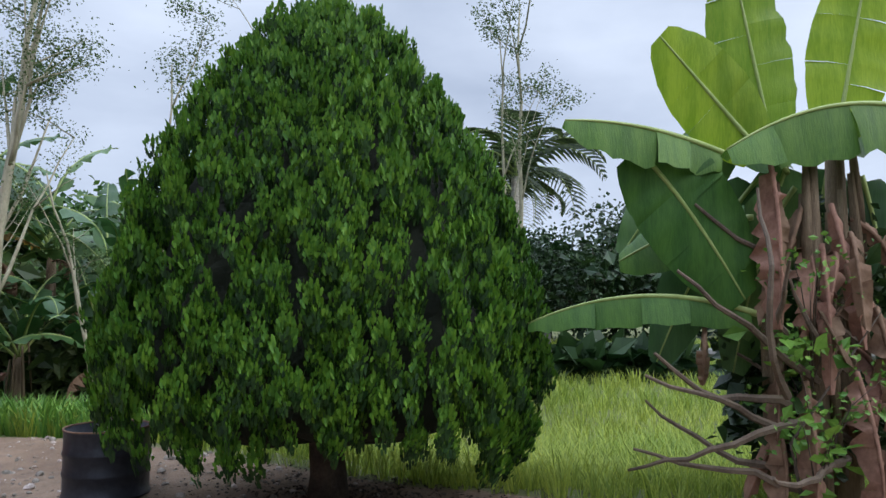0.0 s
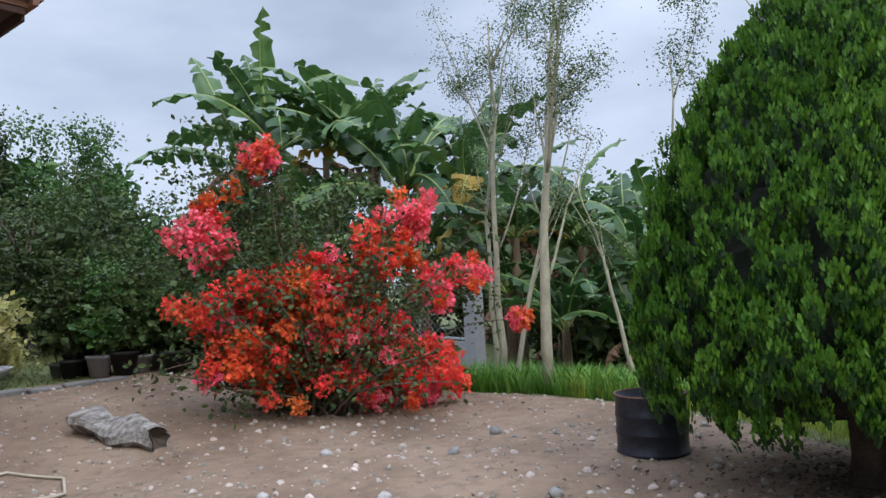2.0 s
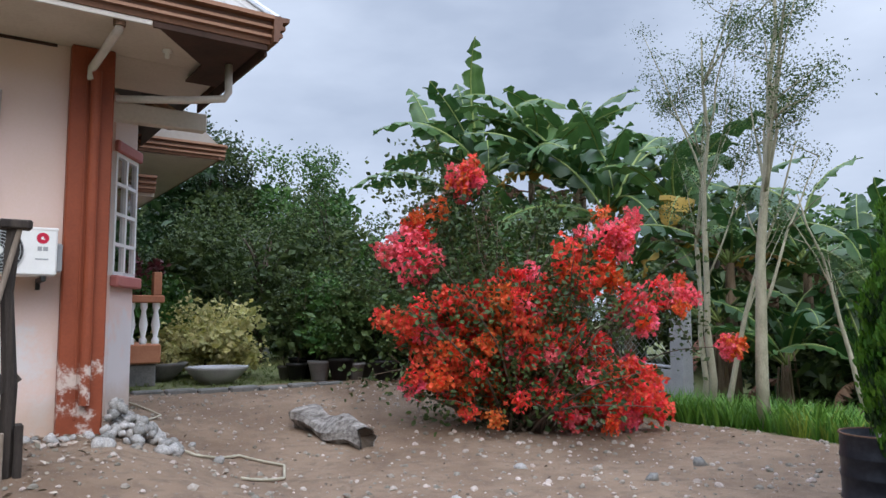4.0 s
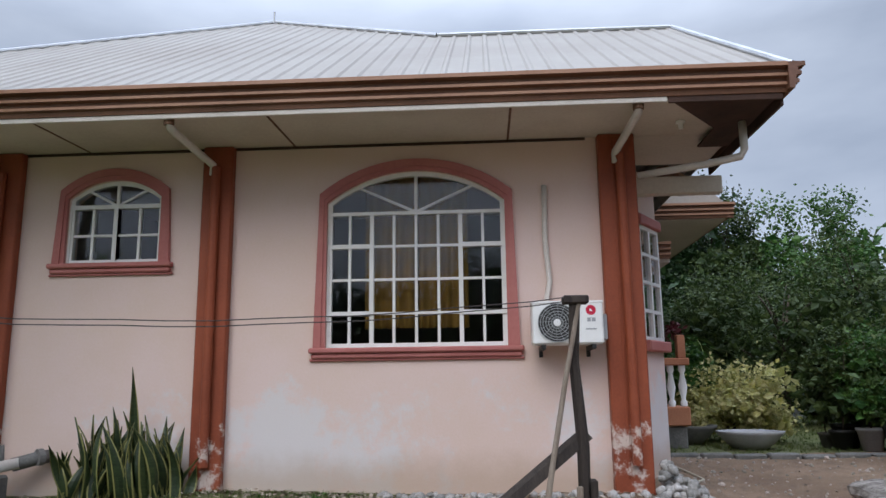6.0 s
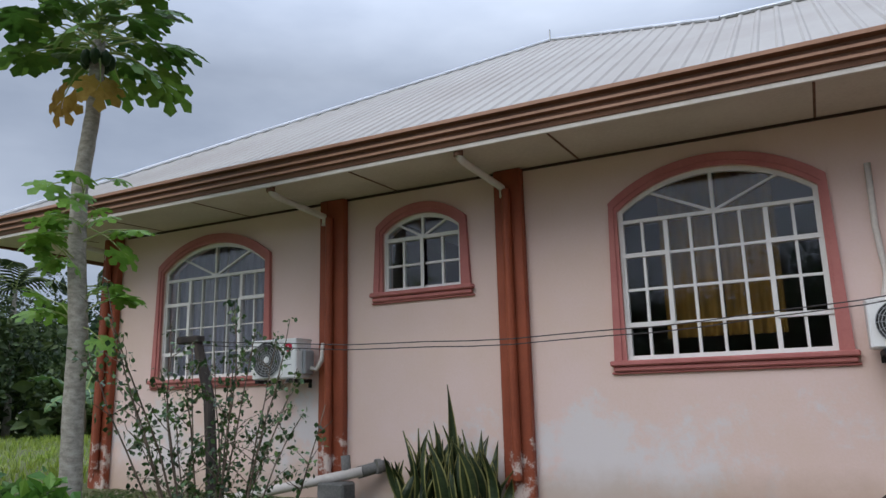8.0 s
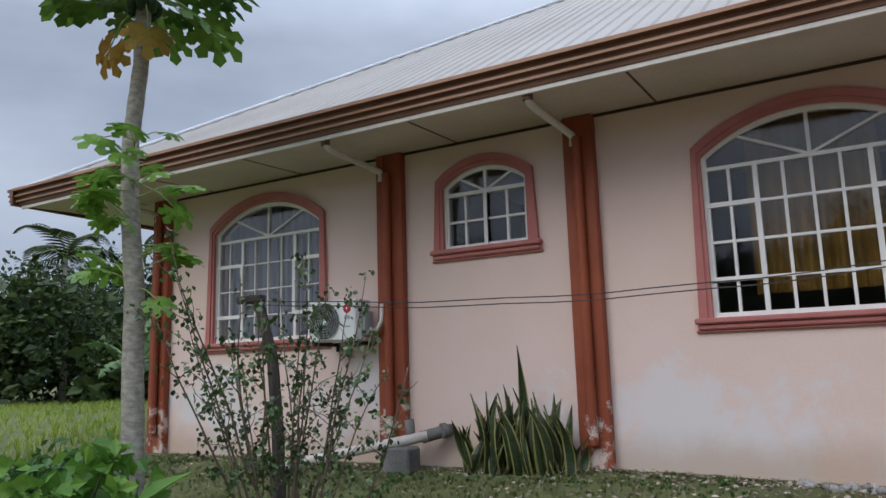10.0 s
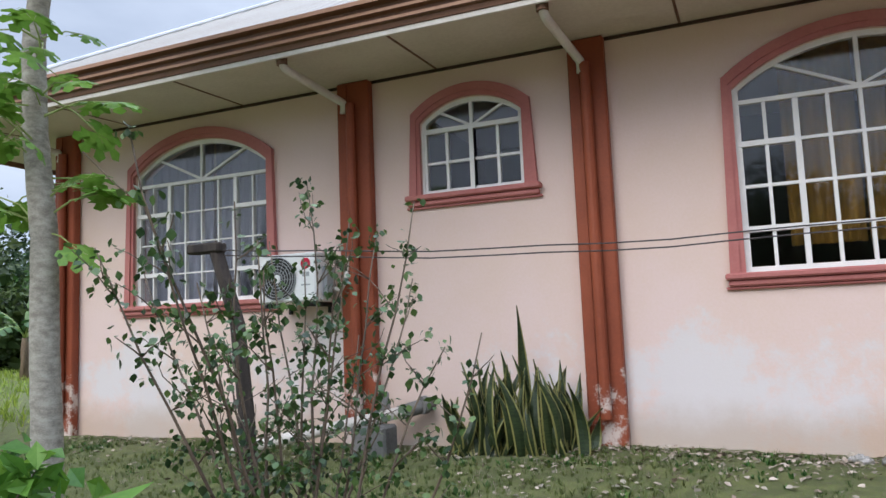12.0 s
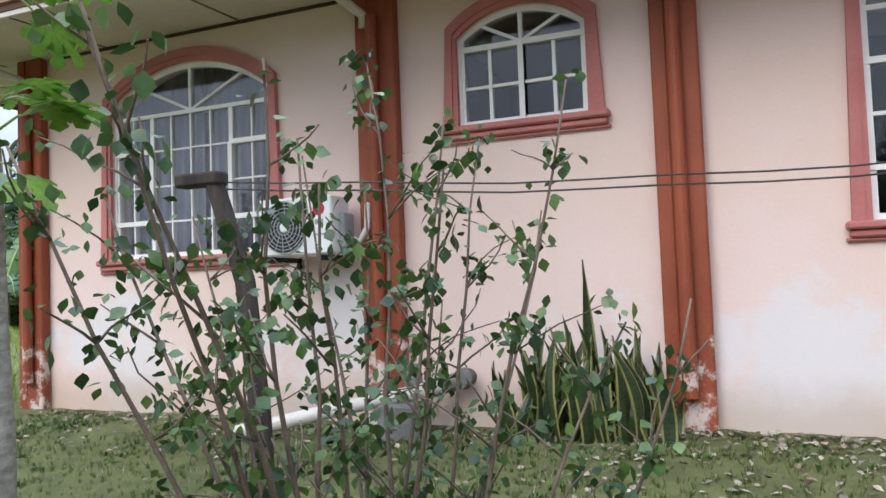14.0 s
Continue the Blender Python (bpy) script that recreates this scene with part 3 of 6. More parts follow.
def window(name, cx, hw, z0, spring, apex, transom, rows, cols, heavy, label, sash, thin=0.026):
    w = thing(name, label, "window", kind="structure")
    arc = arch_points(cx, hw, spring, apex)
    # surround
    t = MB()
    o1 = arch_points(cx, hw, spring, apex, 18, 0.115)
    o1 = [(cx - hw - 0.115, z0)] + [(min(max(px, cx - hw - 0.115), cx + hw + 0.115), pz) for px, pz in o1] + [(cx + hw + 0.115, z0)]
    i1 = [(cx - hw, z0)] + arc + [(cx + hw, z0)]
    mid = [((a[0] * 0.35 + b[0] * 0.65), (a[1] * 0.35 + b[1] * 0.65)) for a, b in zip(o1, i1)]
    for ring_o, ring_i, y in ((o1, mid, -0.05), (mid, i1, -0.035)):
        for j in range(len(o1) - 1):
            t.prism([ring_i[j], ring_i[j + 1], ring_o[j + 1], ring_o[j]], y, 0.0)
    part("window_surround", t, M["trim"], w, "rose-brown moulded plaster surround")
    s = MB()
    s.box((cx - hw - 0.15, -0.085, z0 - 0.05), (cx + hw + 0.15, 0.0, z0), 0.012)
    s.box((cx - hw - 0.13, -0.055, z0 - 0.10), (cx + hw + 0.13, 0.0, z0 - 0.05), 0.012)
    s.box((cx - hw - 0.15, -0.03, z0 - 0.125), (cx + hw + 0.15, 0.0, z0 - 0.10), 0.008)
    part("window_sill", s, M["trim"], w, "rose-brown moulded sill")
    # frame
    f = MB()
    bar(f, (cx - hw + 0.022, z0), (cx - hw + 0.022, spring + 0.02), 0.044, 0.03, 0.09)
    bar(f, (cx + hw - 0.022, z0), (cx + hw - 0.022, spring + 0.02), 0.044, 0.03, 0.09)
    bar(f, (cx - hw, z0 + 0.022), (cx + hw, z0 + 0.022), 0.044, 0.028, 0.092)
    bar(f, (cx - hw, transom), (cx + hw, transom), 0.034, 0.028, 0.092)
    for (xa, za), (xb, zb) in zip(arc, arc[1:]):
        f.prism([(xa, za - 0.044), (xb, zb - 0.044), (xb, zb), (xa, za)], 0.033, 0.087)
    bar(f, (cx, transom), (cx, apex - 0.02), 0.03, 0.035, 0.085)
    fob = part("window_frame", f, M["white"], w)
    # sunburst bars
    for sgn in (-1, 1):
        b = MB()
        bar(b, (cx, transom + 0.01), (cx + sgn * hw * 0.66, apex - (apex - spring) * 0.47), 0.024, 0.037, 0.083)
        part("glazing_bar", b, M["white"], fob)
    zs = [z0 + (transom - z0) * i / rows for i in range(rows + 1)]
    xs = [cx - hw + 2 * hw * i / cols for i in range(cols + 1)]
    for i in range(1, cols):
        b = MB()
        bar(b, (xs[i], z0), (xs[i], transom), 0.040 if i in heavy else thin, 0.034, 0.086)
        part("glazing_bar", b, M["white"], fob)
    for j in range(1, rows):
        b = MB()
        bar(b, (xs[0], zs[j]), (xs[-1], zs[j]), thin - 0.002, 0.040, 0.080)
        part("glazing_bar", b, M["white"], fob)
    for si, (a, b_, c, d) in enumerate(sash):
        b = MB()
        for p, q, e in (((xs[a], zs[c]), (xs[b_], zs[c]), 0), ((xs[a], zs[d]), (xs[b_], zs[d]), 0), ((xs[a], zs[c]), (xs[a], zs[d]), 0.002), ((xs[b_], zs[c]), (xs[b_], zs[d]), 0.002)):
            bar(b, p, q, 0.042, 0.020 - 0.005 * si - e, 0.094 + 0.004 * si + e)
        part("sash", b, M["white"], w)
    for i in range(cols):
        for j in range(rows):
            p = part("pane", MB().box((xs[i] + 0.003, 0.056, zs[j] + 0.003), (xs[i + 1] - 0.003, 0.061, zs[j + 1] - 0.003)), M["glass"], w)
            p.visible_shadow = False
    head = [(cx - hw + 0.01, transom)] + [(px, pz - 0.01) for px, pz in arc] + [(cx + hw - 0.01, transom)]
    p = part("pane", MB().prism(head, 0.056, 0.061), M["glass"], w)
    p.visible_shadow = False
    return w


side = [(0, 2, 1, 3), (6, 8, 1, 3)]
window("window_1", *WIN[2], 3.025, 4, 8, {2, 6}, "white arched grid window with mustard curtains inside", side)
window("window_2", *WIN[1], 3.165, 2, 4, {2}, "small white arched casement window with clear panes", [(0, 2, 0, 2), (2, 4, 0, 2)])
window("window_3", *WIN[0], 3.03, 4, 8, {2, 6}, "white arched grid window with pale curtains inside", side, 0.015)


def curtain(x0, x1, z0, z1, y, material, label):
    c = MB()
    n = max(8, int((x1 - x0) / 0.02))
    vs = []
    for i in range(n + 1):
        xx = x0 + (x1 - x0) * i / n
        d = 0.03 * math.sin(xx * 52) + 0.015 * math.sin(xx * 23 + 1)
        vs += [(xx, y + d * 0.6, z1), (xx, y + d, (z0 + z1) / 2), (xx, y + d * 1.2, z0)]
    c.add(vs, [f for i in range(n) for f in ((3 * i, 3 * i + 1, 3 * i + 4, 3 * i + 3), (3 * i + 1, 3 * i + 2, 3 * i + 5, 3 * i + 4))])
    return tagged(part("curtain", c, material, smooth=True), label, "curtain", group="curtains")


curtain(-2.42, -1.90, 1.9, 3.5, 0.23, M["curtain"], "mustard yellow curtain hanging inside a window")
curtain(-1.88, -1.38, 1.9, 3.5, 0.24, M["curtain"], "mustard yellow curtain hanging inside a window")
curtain(-8.85, -8.0, 1.6, 3.5, 0.28, M["curtain_pale"], "pale curtain inside a window, tinted lilac like sky on the panes")
curtain(-7.98, -7.12, 1.6, 3.5, 0.28, M["curtain_pale"], "pale curtain inside a window, tinted lilac like sky on the panes")


# ---- pilasters and downspouts ----
def pilaster(x0, x1, spout, depth=0.10):
    p = thing("pilaster", "orange-brown painted pilaster with peeling paint at its foot", "pilaster", group="pilasters on the wall", kind="structure")
    part("shaft", MB().box((x0, -depth, -0.3), (x1, -0.002, 3.728), 0.012), M["pilaster"], p)
    if spout is None:
        return p
    c = (x0 + x1) / 2 + spout
    part("channel_edge", MB().box((c - 0.075, -depth - 0.012, 0.5), (c - 0.055, -depth - 0.002, 3.71), 0.003), M["pilaster"], p)
    part("downspout", MB().tube([(c, -depth - 0.045, 3.50), (c, -depth - 0.045, 2.2), (c + 0.003, -depth - 0.045, 0.62)], 0.045, 12), M["pilaster"], p, "painted rain pipe")
    return p


def elbow(x, xt, depth=0.1):
    e = thing("rain_pipe", "dull white rain pipe from gutter to pilaster", "pipe", group="rain pipes")
    pts = [(x, -1.02, 3.76), (x, -1.02, 3.64), (x + 0.005, -0.99, 3.605), (x + 0.1 * (xt - x), -0.92, 3.59), (xt, -depth - 0.05, 3.52), (xt, -depth - 0.045, 3.42)]
    part("pipe", MB().tube(pts, 0.036, 12), M["pipe"], e, smooth=True)
    part("collar", MB().tube([(x, -1.02, 3.72), (x, -1.02, 3.62)], 0.046, 12), M["rust"], e, "rust-stained socket")
    return e


pilaster(-4.01, -3.705, 0.0)
pilaster(-6.24, -5.90, 0.0)
pilaster(-9.98, -9.67, 0.02)
pilaster(-0.095, 0.258, 0.02, 0.12)
elbow(-3.965, -3.89)
elbow(-6.21, -6.14)
elbow(-9.95, -9.85)
elbow(0.12, 0.06, 0.12)


# ---- plants ----
def branch(mb, p, d, length, r0, r1, n=6, wob=0.12, k=0, sides=6, up=0.0):
    """A crooked branch; returns its points."""
    p, d = Vector(p), Vector(d).normalized()
    pts, rs = [p.copy()], [r0]
    for i in range(n):
        d = (d + Vector((R.gauss(0, wob), R.gauss(0, wob), R.gauss(0, wob) + up))).normalized()
        p = p + d * length / n
        pts.append(p.copy())
        rs.append(r0 + (r1 - r0) * (i + 1) / n)
    mb.tube(pts, rs, sides, k)
    return pts


def leaf_cloud(mb, centres, per, spread, size, tilt=0.7, tv=LEAF_V, tf=LEAF_F, k=0):
    pos = []
    for c in centres:
        for _ in range(per):
            pos.append(Vector(c) + Vector((R.gauss(0, spread), R.gauss(0, spread), R.gauss(0, spread * 0.8))))
    mb.scatter(tv, tf, place_mats(pos, size, tilt=tilt), [k] * len(tf))


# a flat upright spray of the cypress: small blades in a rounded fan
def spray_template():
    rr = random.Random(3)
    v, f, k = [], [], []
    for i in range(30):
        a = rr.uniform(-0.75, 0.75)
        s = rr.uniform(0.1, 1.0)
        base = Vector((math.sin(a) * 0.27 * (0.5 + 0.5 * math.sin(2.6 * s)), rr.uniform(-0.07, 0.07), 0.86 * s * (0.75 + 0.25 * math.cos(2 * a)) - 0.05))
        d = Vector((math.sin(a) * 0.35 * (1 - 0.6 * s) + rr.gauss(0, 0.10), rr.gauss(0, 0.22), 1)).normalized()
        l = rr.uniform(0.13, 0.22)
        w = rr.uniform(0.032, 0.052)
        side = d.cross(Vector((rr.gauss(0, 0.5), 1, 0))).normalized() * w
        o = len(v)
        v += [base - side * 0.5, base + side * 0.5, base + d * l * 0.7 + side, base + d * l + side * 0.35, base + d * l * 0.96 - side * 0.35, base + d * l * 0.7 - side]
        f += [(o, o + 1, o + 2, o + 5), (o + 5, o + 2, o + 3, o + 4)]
        # upper blades: young growth and painted light; the rest take the shade tone
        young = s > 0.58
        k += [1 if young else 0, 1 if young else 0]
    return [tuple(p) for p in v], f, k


def cypress(x, y, height, width):
    g = ground_at(x, y)
    t = thing("cypress_tree", "dense dome-shaped green oriental arborvitae standing on bare earth", "tree", pose(x, y, g))
    tr = MB()
    tr.tube([(0, 0, -0.1), (0.02, 0, 0.2), (0.0, 0.03, 0.6), (0, 0, 1.6), (0, 0, height * 0.8)], [0.17, 0.13, 0.11, 0.08, 0.02], 10)
    for i in range(22):
        a = R.uniform(0, 6.28)
        branch(tr, (0, 0, R.uniform(0.25, 0.8)), (math.cos(a), math.sin(a), R.uniform(0.3, 1.2)), R.uniform(0.8, 1.4), 0.04, 0.012, 5, 0.1)
    part("trunk", tr, M["bark_dark"], t, smooth=True)

    def radius(h, a):
        u = h / height
        lobes = 1 + 0.05 * math.sin(3 * a + 1.2) + 0.04 * math.sin(5 * a + 4 * u) + 0.03 * math.sin(9 * a - 6 * u)
        if u < 0.24:
            base = 0.68 + 0.32 * (u / 0.24) ** 0.7
        else:
            q = (u - 0.24) / 0.76
            base = (1 - q ** 1.75) ** 0.80
        return width / 2 * base * lobes

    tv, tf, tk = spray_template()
    # dark closed shell that stands for the shade seen between the plumes
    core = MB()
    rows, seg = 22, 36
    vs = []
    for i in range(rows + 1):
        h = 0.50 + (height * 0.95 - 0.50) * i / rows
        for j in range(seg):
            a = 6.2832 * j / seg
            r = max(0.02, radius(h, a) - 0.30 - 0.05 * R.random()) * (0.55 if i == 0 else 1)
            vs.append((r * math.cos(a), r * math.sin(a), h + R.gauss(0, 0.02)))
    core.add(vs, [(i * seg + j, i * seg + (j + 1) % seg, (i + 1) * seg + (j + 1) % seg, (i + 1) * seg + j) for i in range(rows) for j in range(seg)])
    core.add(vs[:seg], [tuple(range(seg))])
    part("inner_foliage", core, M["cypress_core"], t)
    ms = []
    # plumes: upright bunches of sprays, with dark gaps between them
    plumes = 1900
    for i in range(plumes):
        u = (i + 0.5) / plumes
        a = i * 2.399963 + R.gauss(0, 0.05)
        low = 0.56 + 0.14 * math.sin(a) + 0.09 * math.sin(4 * a)
        h = low + (height - 0.10 - low) * (1 - (1 - u) ** 0.74)
        r = max(0.01, radius(h, a) - 0.05 - abs(R.gauss(0, 0.12)))
        lean = R.uniform(0.0, 0.22) + (0.3 if h < 0.6 else 0)
        big = R.uniform(0.95, 1.5) * (0.8 if h > height * 0.93 else 1)
        for j in range(5):
            da, dr, dh = R.gauss(0, 0.022) / max(0.25, r), R.gauss(0, 0.020), R.gauss(0, 0.04)
            s = R.uniform(0.12, 0.19) * big
            rot = Matrix.Rotation(a + da - math.pi / 2, 3, "Z") @ Matrix.Rotation(-lean + R.gauss(0, 0.08), 3, "X") @ Matrix.Rotation(R.gauss(0, 0.10), 3, "Y") @ Matrix.Rotation(R.gauss(0, 0.8), 3, "Z")
            m4 = np.eye(4)
            m4[:3, :3] = np.array(rot) * s
            m4[:3, 3] = ((r + dr) * math.cos(a + da), (r + dr) * math.sin(a + da), h + dh - s * 0.4)
            ms.append(m4)
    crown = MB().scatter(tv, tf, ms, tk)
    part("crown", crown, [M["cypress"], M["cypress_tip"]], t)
    return t


def banana_leaf_mesh(name, L, W, droop, mats, torn, seed, dead=False):
    """A leaf that rises along +x from its stalk, arches over, with a midrib and a torn blade."""
    rr = random.Random(seed)
    mb = MB()
    n = 22
    pts = []
    p, ang = Vector((0, 0, 0)), 1.0 if not dead else 0.6
    stalk = 0.16
    for i in range(n + 1):
        pts.append((p.copy(), ang))
        p = p + Vector((math.cos(ang), 0, math.sin(ang))) * L / n
        ang -= droop / n * (0.5 + 1.0 * i / n)
    mb.tube([q for q, _ in pts], [0.022 * L / 2 * (1 - 0.85 * i / n) + 0.003 for i in range(n + 1)], 6, 1)
    for sgn in (-1, 1):
        i = int(stalk * n)
        while i < n:
            run = (rr.choice((1, 2, 3)) if dead else rr.choice((2, 3, 5, 6))) if torn else n
            j = min(n, i + run)
            vs = []
            hang = rr.uniform(0.1, 0.45) if torn else 0.25
            if dead:
                hang = rr.uniform(0.8, 1.4)
            for q in range(i, j + 1):
                c, a = pts[q]
                u = q / n
                t = (u - stalk) / (1 - stalk)
                w = W / 2 * (max(0.0, math.sin(math.pi * min(1, t * 0.93 + 0.05))) ** 0.55)
                if torn and q in (i, j) and run < n:
                    w *= 0.93
                nrm = Vector((-math.sin(a), 0, math.cos(a)))
                edge = c + Vector((math.cos(a) * 0.10 * w, sgn * w * math.cos(hang), 0)) - nrm * (w * math.sin(hang)) + nrm * 0.03 * rr.gauss(0, 1)
                midp = c.lerp(edge, 0.5) + nrm * w * 0.10
                pull = (0.012 if q == i else (-0.012 if q == j else 0)) * (1 if torn else 0) * L
                dx = Vector((math.cos(a), 0, math.sin(a))) * pull
                vs += [c, midp + dx, edge + dx * 2]
            m = j - i
            mb.add(vs, [f for q in range(m) for f in ((3 * q, 3 * q + 3, 3 * q + 4, 3 * q + 1), (3 * q + 1, 3 * q + 4, 3 * q + 5, 3 * q + 2))])
            i = j
    return mb.mesh(name, mats, True)


BL = [M["banana"], M["banana_rib"]]
BF = [M["banana_far"], M["banana_rib"]]
LEAVES = {
    "near": [banana_leaf_mesh("banana_leaf", 2.0, 0.52, dr, BL, False, s) for s, dr in ((1, 1.3), (2, 1.9))],
    "lit": [banana_leaf_mesh("young_leaf", 1.8, 0.60, 0.9, [M["banana_lit"], M["banana_rib"]], False, 5)],
    "far": [banana_leaf_mesh("torn_leaf", 2.4, 0.52, dr, BF, True, s) for s, dr in ((11, 0.8), (12, 1.7), (13, 2.3), (14, 1.2))],
    "dead": [banana_leaf_mesh("dead_leaf", 1.3, 0.40, 2.6, [M["banana_dead"], M["banana_dead"]], True, s, True) for s in (21, 22)],
    "gold": [banana_leaf_mesh("yellow_leaf", 1.8, 0.5, 2.5, [M["banana_gold"], M["banana_rib"]], True, 31)],
}


def banana(x, y, height, leaves, kind="far", size=1.0, dead=2, gold=0, label="tall banana plant with torn drooping leaves", group="banana plants"):
    g = ground_at(x, y)
    t = thing("banana_plant", label, "banana plant", pose(x, y, g), group=group)
    st = MB()
    st.tube([(0, 0, -0.1), (0.01, 0.02, height * 0.4), (0, 0, height)], [0.14, 0.115, 0.07], 12)
    for i in range(5):
        a = R.uniform(0, 6.28)
        z = R.uniform(0.2, height * 0.7)
        c, s = math.cos(a), math.sin(a)
        st.tube([(0.11 * c, 0.11 * s, z + 0.5), (0.14 * c, 0.14 * s, z + 0.2), (0.17 * c, 0.17 * s, z - 0.2)], [0.03, 0.045, 0.02], 5, squash=0.4)
    part("pseudostem", st, M["banana_stem"], t, smooth=True)
    for i in range(leaves):
        a = i * 2.4 + R.gauss(0, 0.25)
        me = R.choice(LEAVES[kind])
        s = size * R.uniform(0.8, 1.1)
        part(me.name.split(".")[0], me, None, t, m=pose(0, 0, height - 0.05 * R.random(), R.gauss(0, 22), R.uniform(-42, 26), math.degrees(a)) @ Matrix.Scale(s, 4))
    for j in range(dead):
        part("dead_leaf", R.choice(LEAVES["dead"]), None, t, "dry brown hanging leaf", m=pose(0, 0, height - 0.1 - 0.15 * j, R.gauss(0, 15), 20, R.uniform(0, 360)) @ Matrix.Scale(size, 4))
    for j in range(gold):
        part("yellow_leaf", LEAVES["gold"][0], None, t, "yellowing torn leaf", m=pose(0, 0, height - 0.1, R.gauss(0, 15), 10, 150 + 60 * j) @ Matrix.Scale(size, 4))
    return t


def slim_tree(x, y, height, r, leafy, material, label, forks=4, leaf=0.05, name="slim_tree", spread=0.32, n_leaf=26, lean=(0, 0), bare=0.5):
    g = ground_at(x, y)
    t = thing(name, label, "tree", pose(x, y, g), group="slim trees by the fence")
    tr = MB()
    pts = [Vector((lean[0] * (i / 8) ** 1.3 + R.gauss(0, 0.03), lean[1] * (i / 8) ** 1.3 + R.gauss(0, 0.03), -0.1 + (height + 0.1) * i / 8)) for i in range(9)]
    tr.tube(pts, [r * (1 - 0.8 * i / 8) for i in range(9)], 8)
    ends = []
    for i in range(forks):
        q = pts[R.choice((2, 3, 3, 4)) if i < 2 else R.choice((4, 5, 6, 7))]
        a = R.uniform(0, 6.28)
        b = branch(tr, q, (math.cos(a) * 0.5, math.sin(a) * 0.5, 1.2), height * R.uniform(0.25, 0.5), r * 0.30, r * 0.07, 6, 0.09)
        ends += b[3:]
        for _ in range(2):
            a = R.uniform(0, 6.28)
            b2 = branch(tr, R.choice(b[2:]), (math.cos(a), math.sin(a), 0.7), height * 0.12, r * 0.15, r * 0.05, 4, 0.15, sides=4)
            ends += b2[2:]
    ends += pts[6:]
    part("trunk", tr, M["bark"], t, smooth=True)
    if leafy:
        cr = MB()
        keep = [e for e in ends if e.z > height * bare and R.random() < leafy]
        leaf_cloud(cr, keep, int(n_leaf * 5.0), spread * 0.34, leaf * 0.62, 0.9, BACK_V, BACK_F)
        part("crown", cr, material, t)
    return t


def bushy_tree(x, y, height, width, material, label, n=2600, leaf=0.22, name="tree", trunk=0.14, low=0.25, group="background trees", z=None):
    """A tree or bush: trunk, limbs and a crown of many leaves in uneven clumps."""
    g = ground_at(x, y) if z is None else z
    t = thing(name, label, "tree", pose(x, y, g), group=group)
    tr = MB()
    tr.tube([(0, 0, -0.2), (R.gauss(0, 0.1), R.gauss(0, 0.1), height * 0.35), (R.gauss(0, 0.2), R.gauss(0, 0.2), height * 0.75)], [trunk, trunk * 0.75, trunk * 0.3], 8)
    clumps = []
    for i in range(26):
        a = R.uniform(0, 6.28)
        h = R.uniform(low, 0.97)
        rad = width / 2 * math.sqrt(max(0.05, 1 - ((h - 0.52) / 0.52) ** 2)) * R.uniform(0.45, 1.0)
        c = Vector((rad * math.cos(a), rad * math.sin(a), height * h))
        clumps.append(c)
        if i % 2 == 0:
            o = Vector((0, 0, height * max(0.15, h - 0.3)))
            tr.tube([o, o.lerp(c, 0.5) + Vector((0, 0, 0.05 * height)), c], [trunk * 0.4, trunk * 0.25, trunk * 0.06], 5)
    part("trunk", tr, M["bark_dark"], t, smooth=True)
    cr = MB()
    for c in list(clumps):
        clumps.append(c * 0.75 + Vector((R.gauss(0, 0.12), R.gauss(0, 0.12), R.gauss(0, 0.05))) * width)
    leaf_cloud(cr, clumps, max(4, int(n * 3.0) // 52), width * 0.082, leaf * 0.8, 0.9, BACK_V, BACK_F)
    leaf_cloud(cr, clumps[26:], max(3, n // 70), width * 0.09, leaf * 2.2, 0.9, BACK_V, BACK_F)
    part("crown", cr, material, t)
    return t


def palm_frond_mesh():
    mb = MB()
    n = 20
    p, a = Vector((0, 0, 0)), 0.75
    pts = []
    for i in range(n + 1):
        pts.append((p.copy(), a))
        p = p + Vector((math.cos(a), 0, math.sin(a))) * 3.0 / n
        a -= 0.125
    mb.tube([q for q, _ in pts], [0.035 * (1 - 0.9 * i / n) + 0.003 for i in range(n + 1)], 5, 1)
    for i in range(3, n * 2):
        u = i / (n * 2)
        c, a = pts[int(u * n)]
        l = 0.75 * math.sin(math.pi * min(1, u * 0.85 + 0.12)) + 0.1
        for sgn in (-1, 1):
            d = Vector((0.55 * math.cos(a), sgn * 0.75, 0.2 - 0.55))
            w = Vector((0.035, 0, 0.02))
            mb.add([c - w, c + w, c + d * l * 0.6 + w, c + d * l - Vector((0, 0, 0.12 * l)), c + d * l * 0.6 - w], [(0, 1, 2, 4), (4, 2, 3)])
    return mb.mesh("frond", [M["leaf_mid"], M["banana_rib"]], True)


FROND = palm_frond_mesh()


def palm(x, y, height, fronds, size, label, lean=0.3, z=None):
    g = ground_at(x, y) if z is None else z
    t = thing("palm_tree", label, "palm", pose(x, y, g), group="palms")
    tr = MB().tube([(lean * (i / 6) ** 1.5, 0, -0.2 + (height + 0.2) * i / 6) for i in range(7)], [0.17 - 0.012 * i for i in range(7)], 10)
    part("trunk", tr, M["papaya_bark"], t, smooth=True)
    for i in range(fronds):
        part("frond", FROND, None, t, m=pose(lean, 0, height, R.gauss(0, 14), R.uniform(-52, 34), i * 137.5 + R.gauss(0, 8)) @ Matrix.Scale(size * R.uniform(0.85, 1.1), 4))
    return t


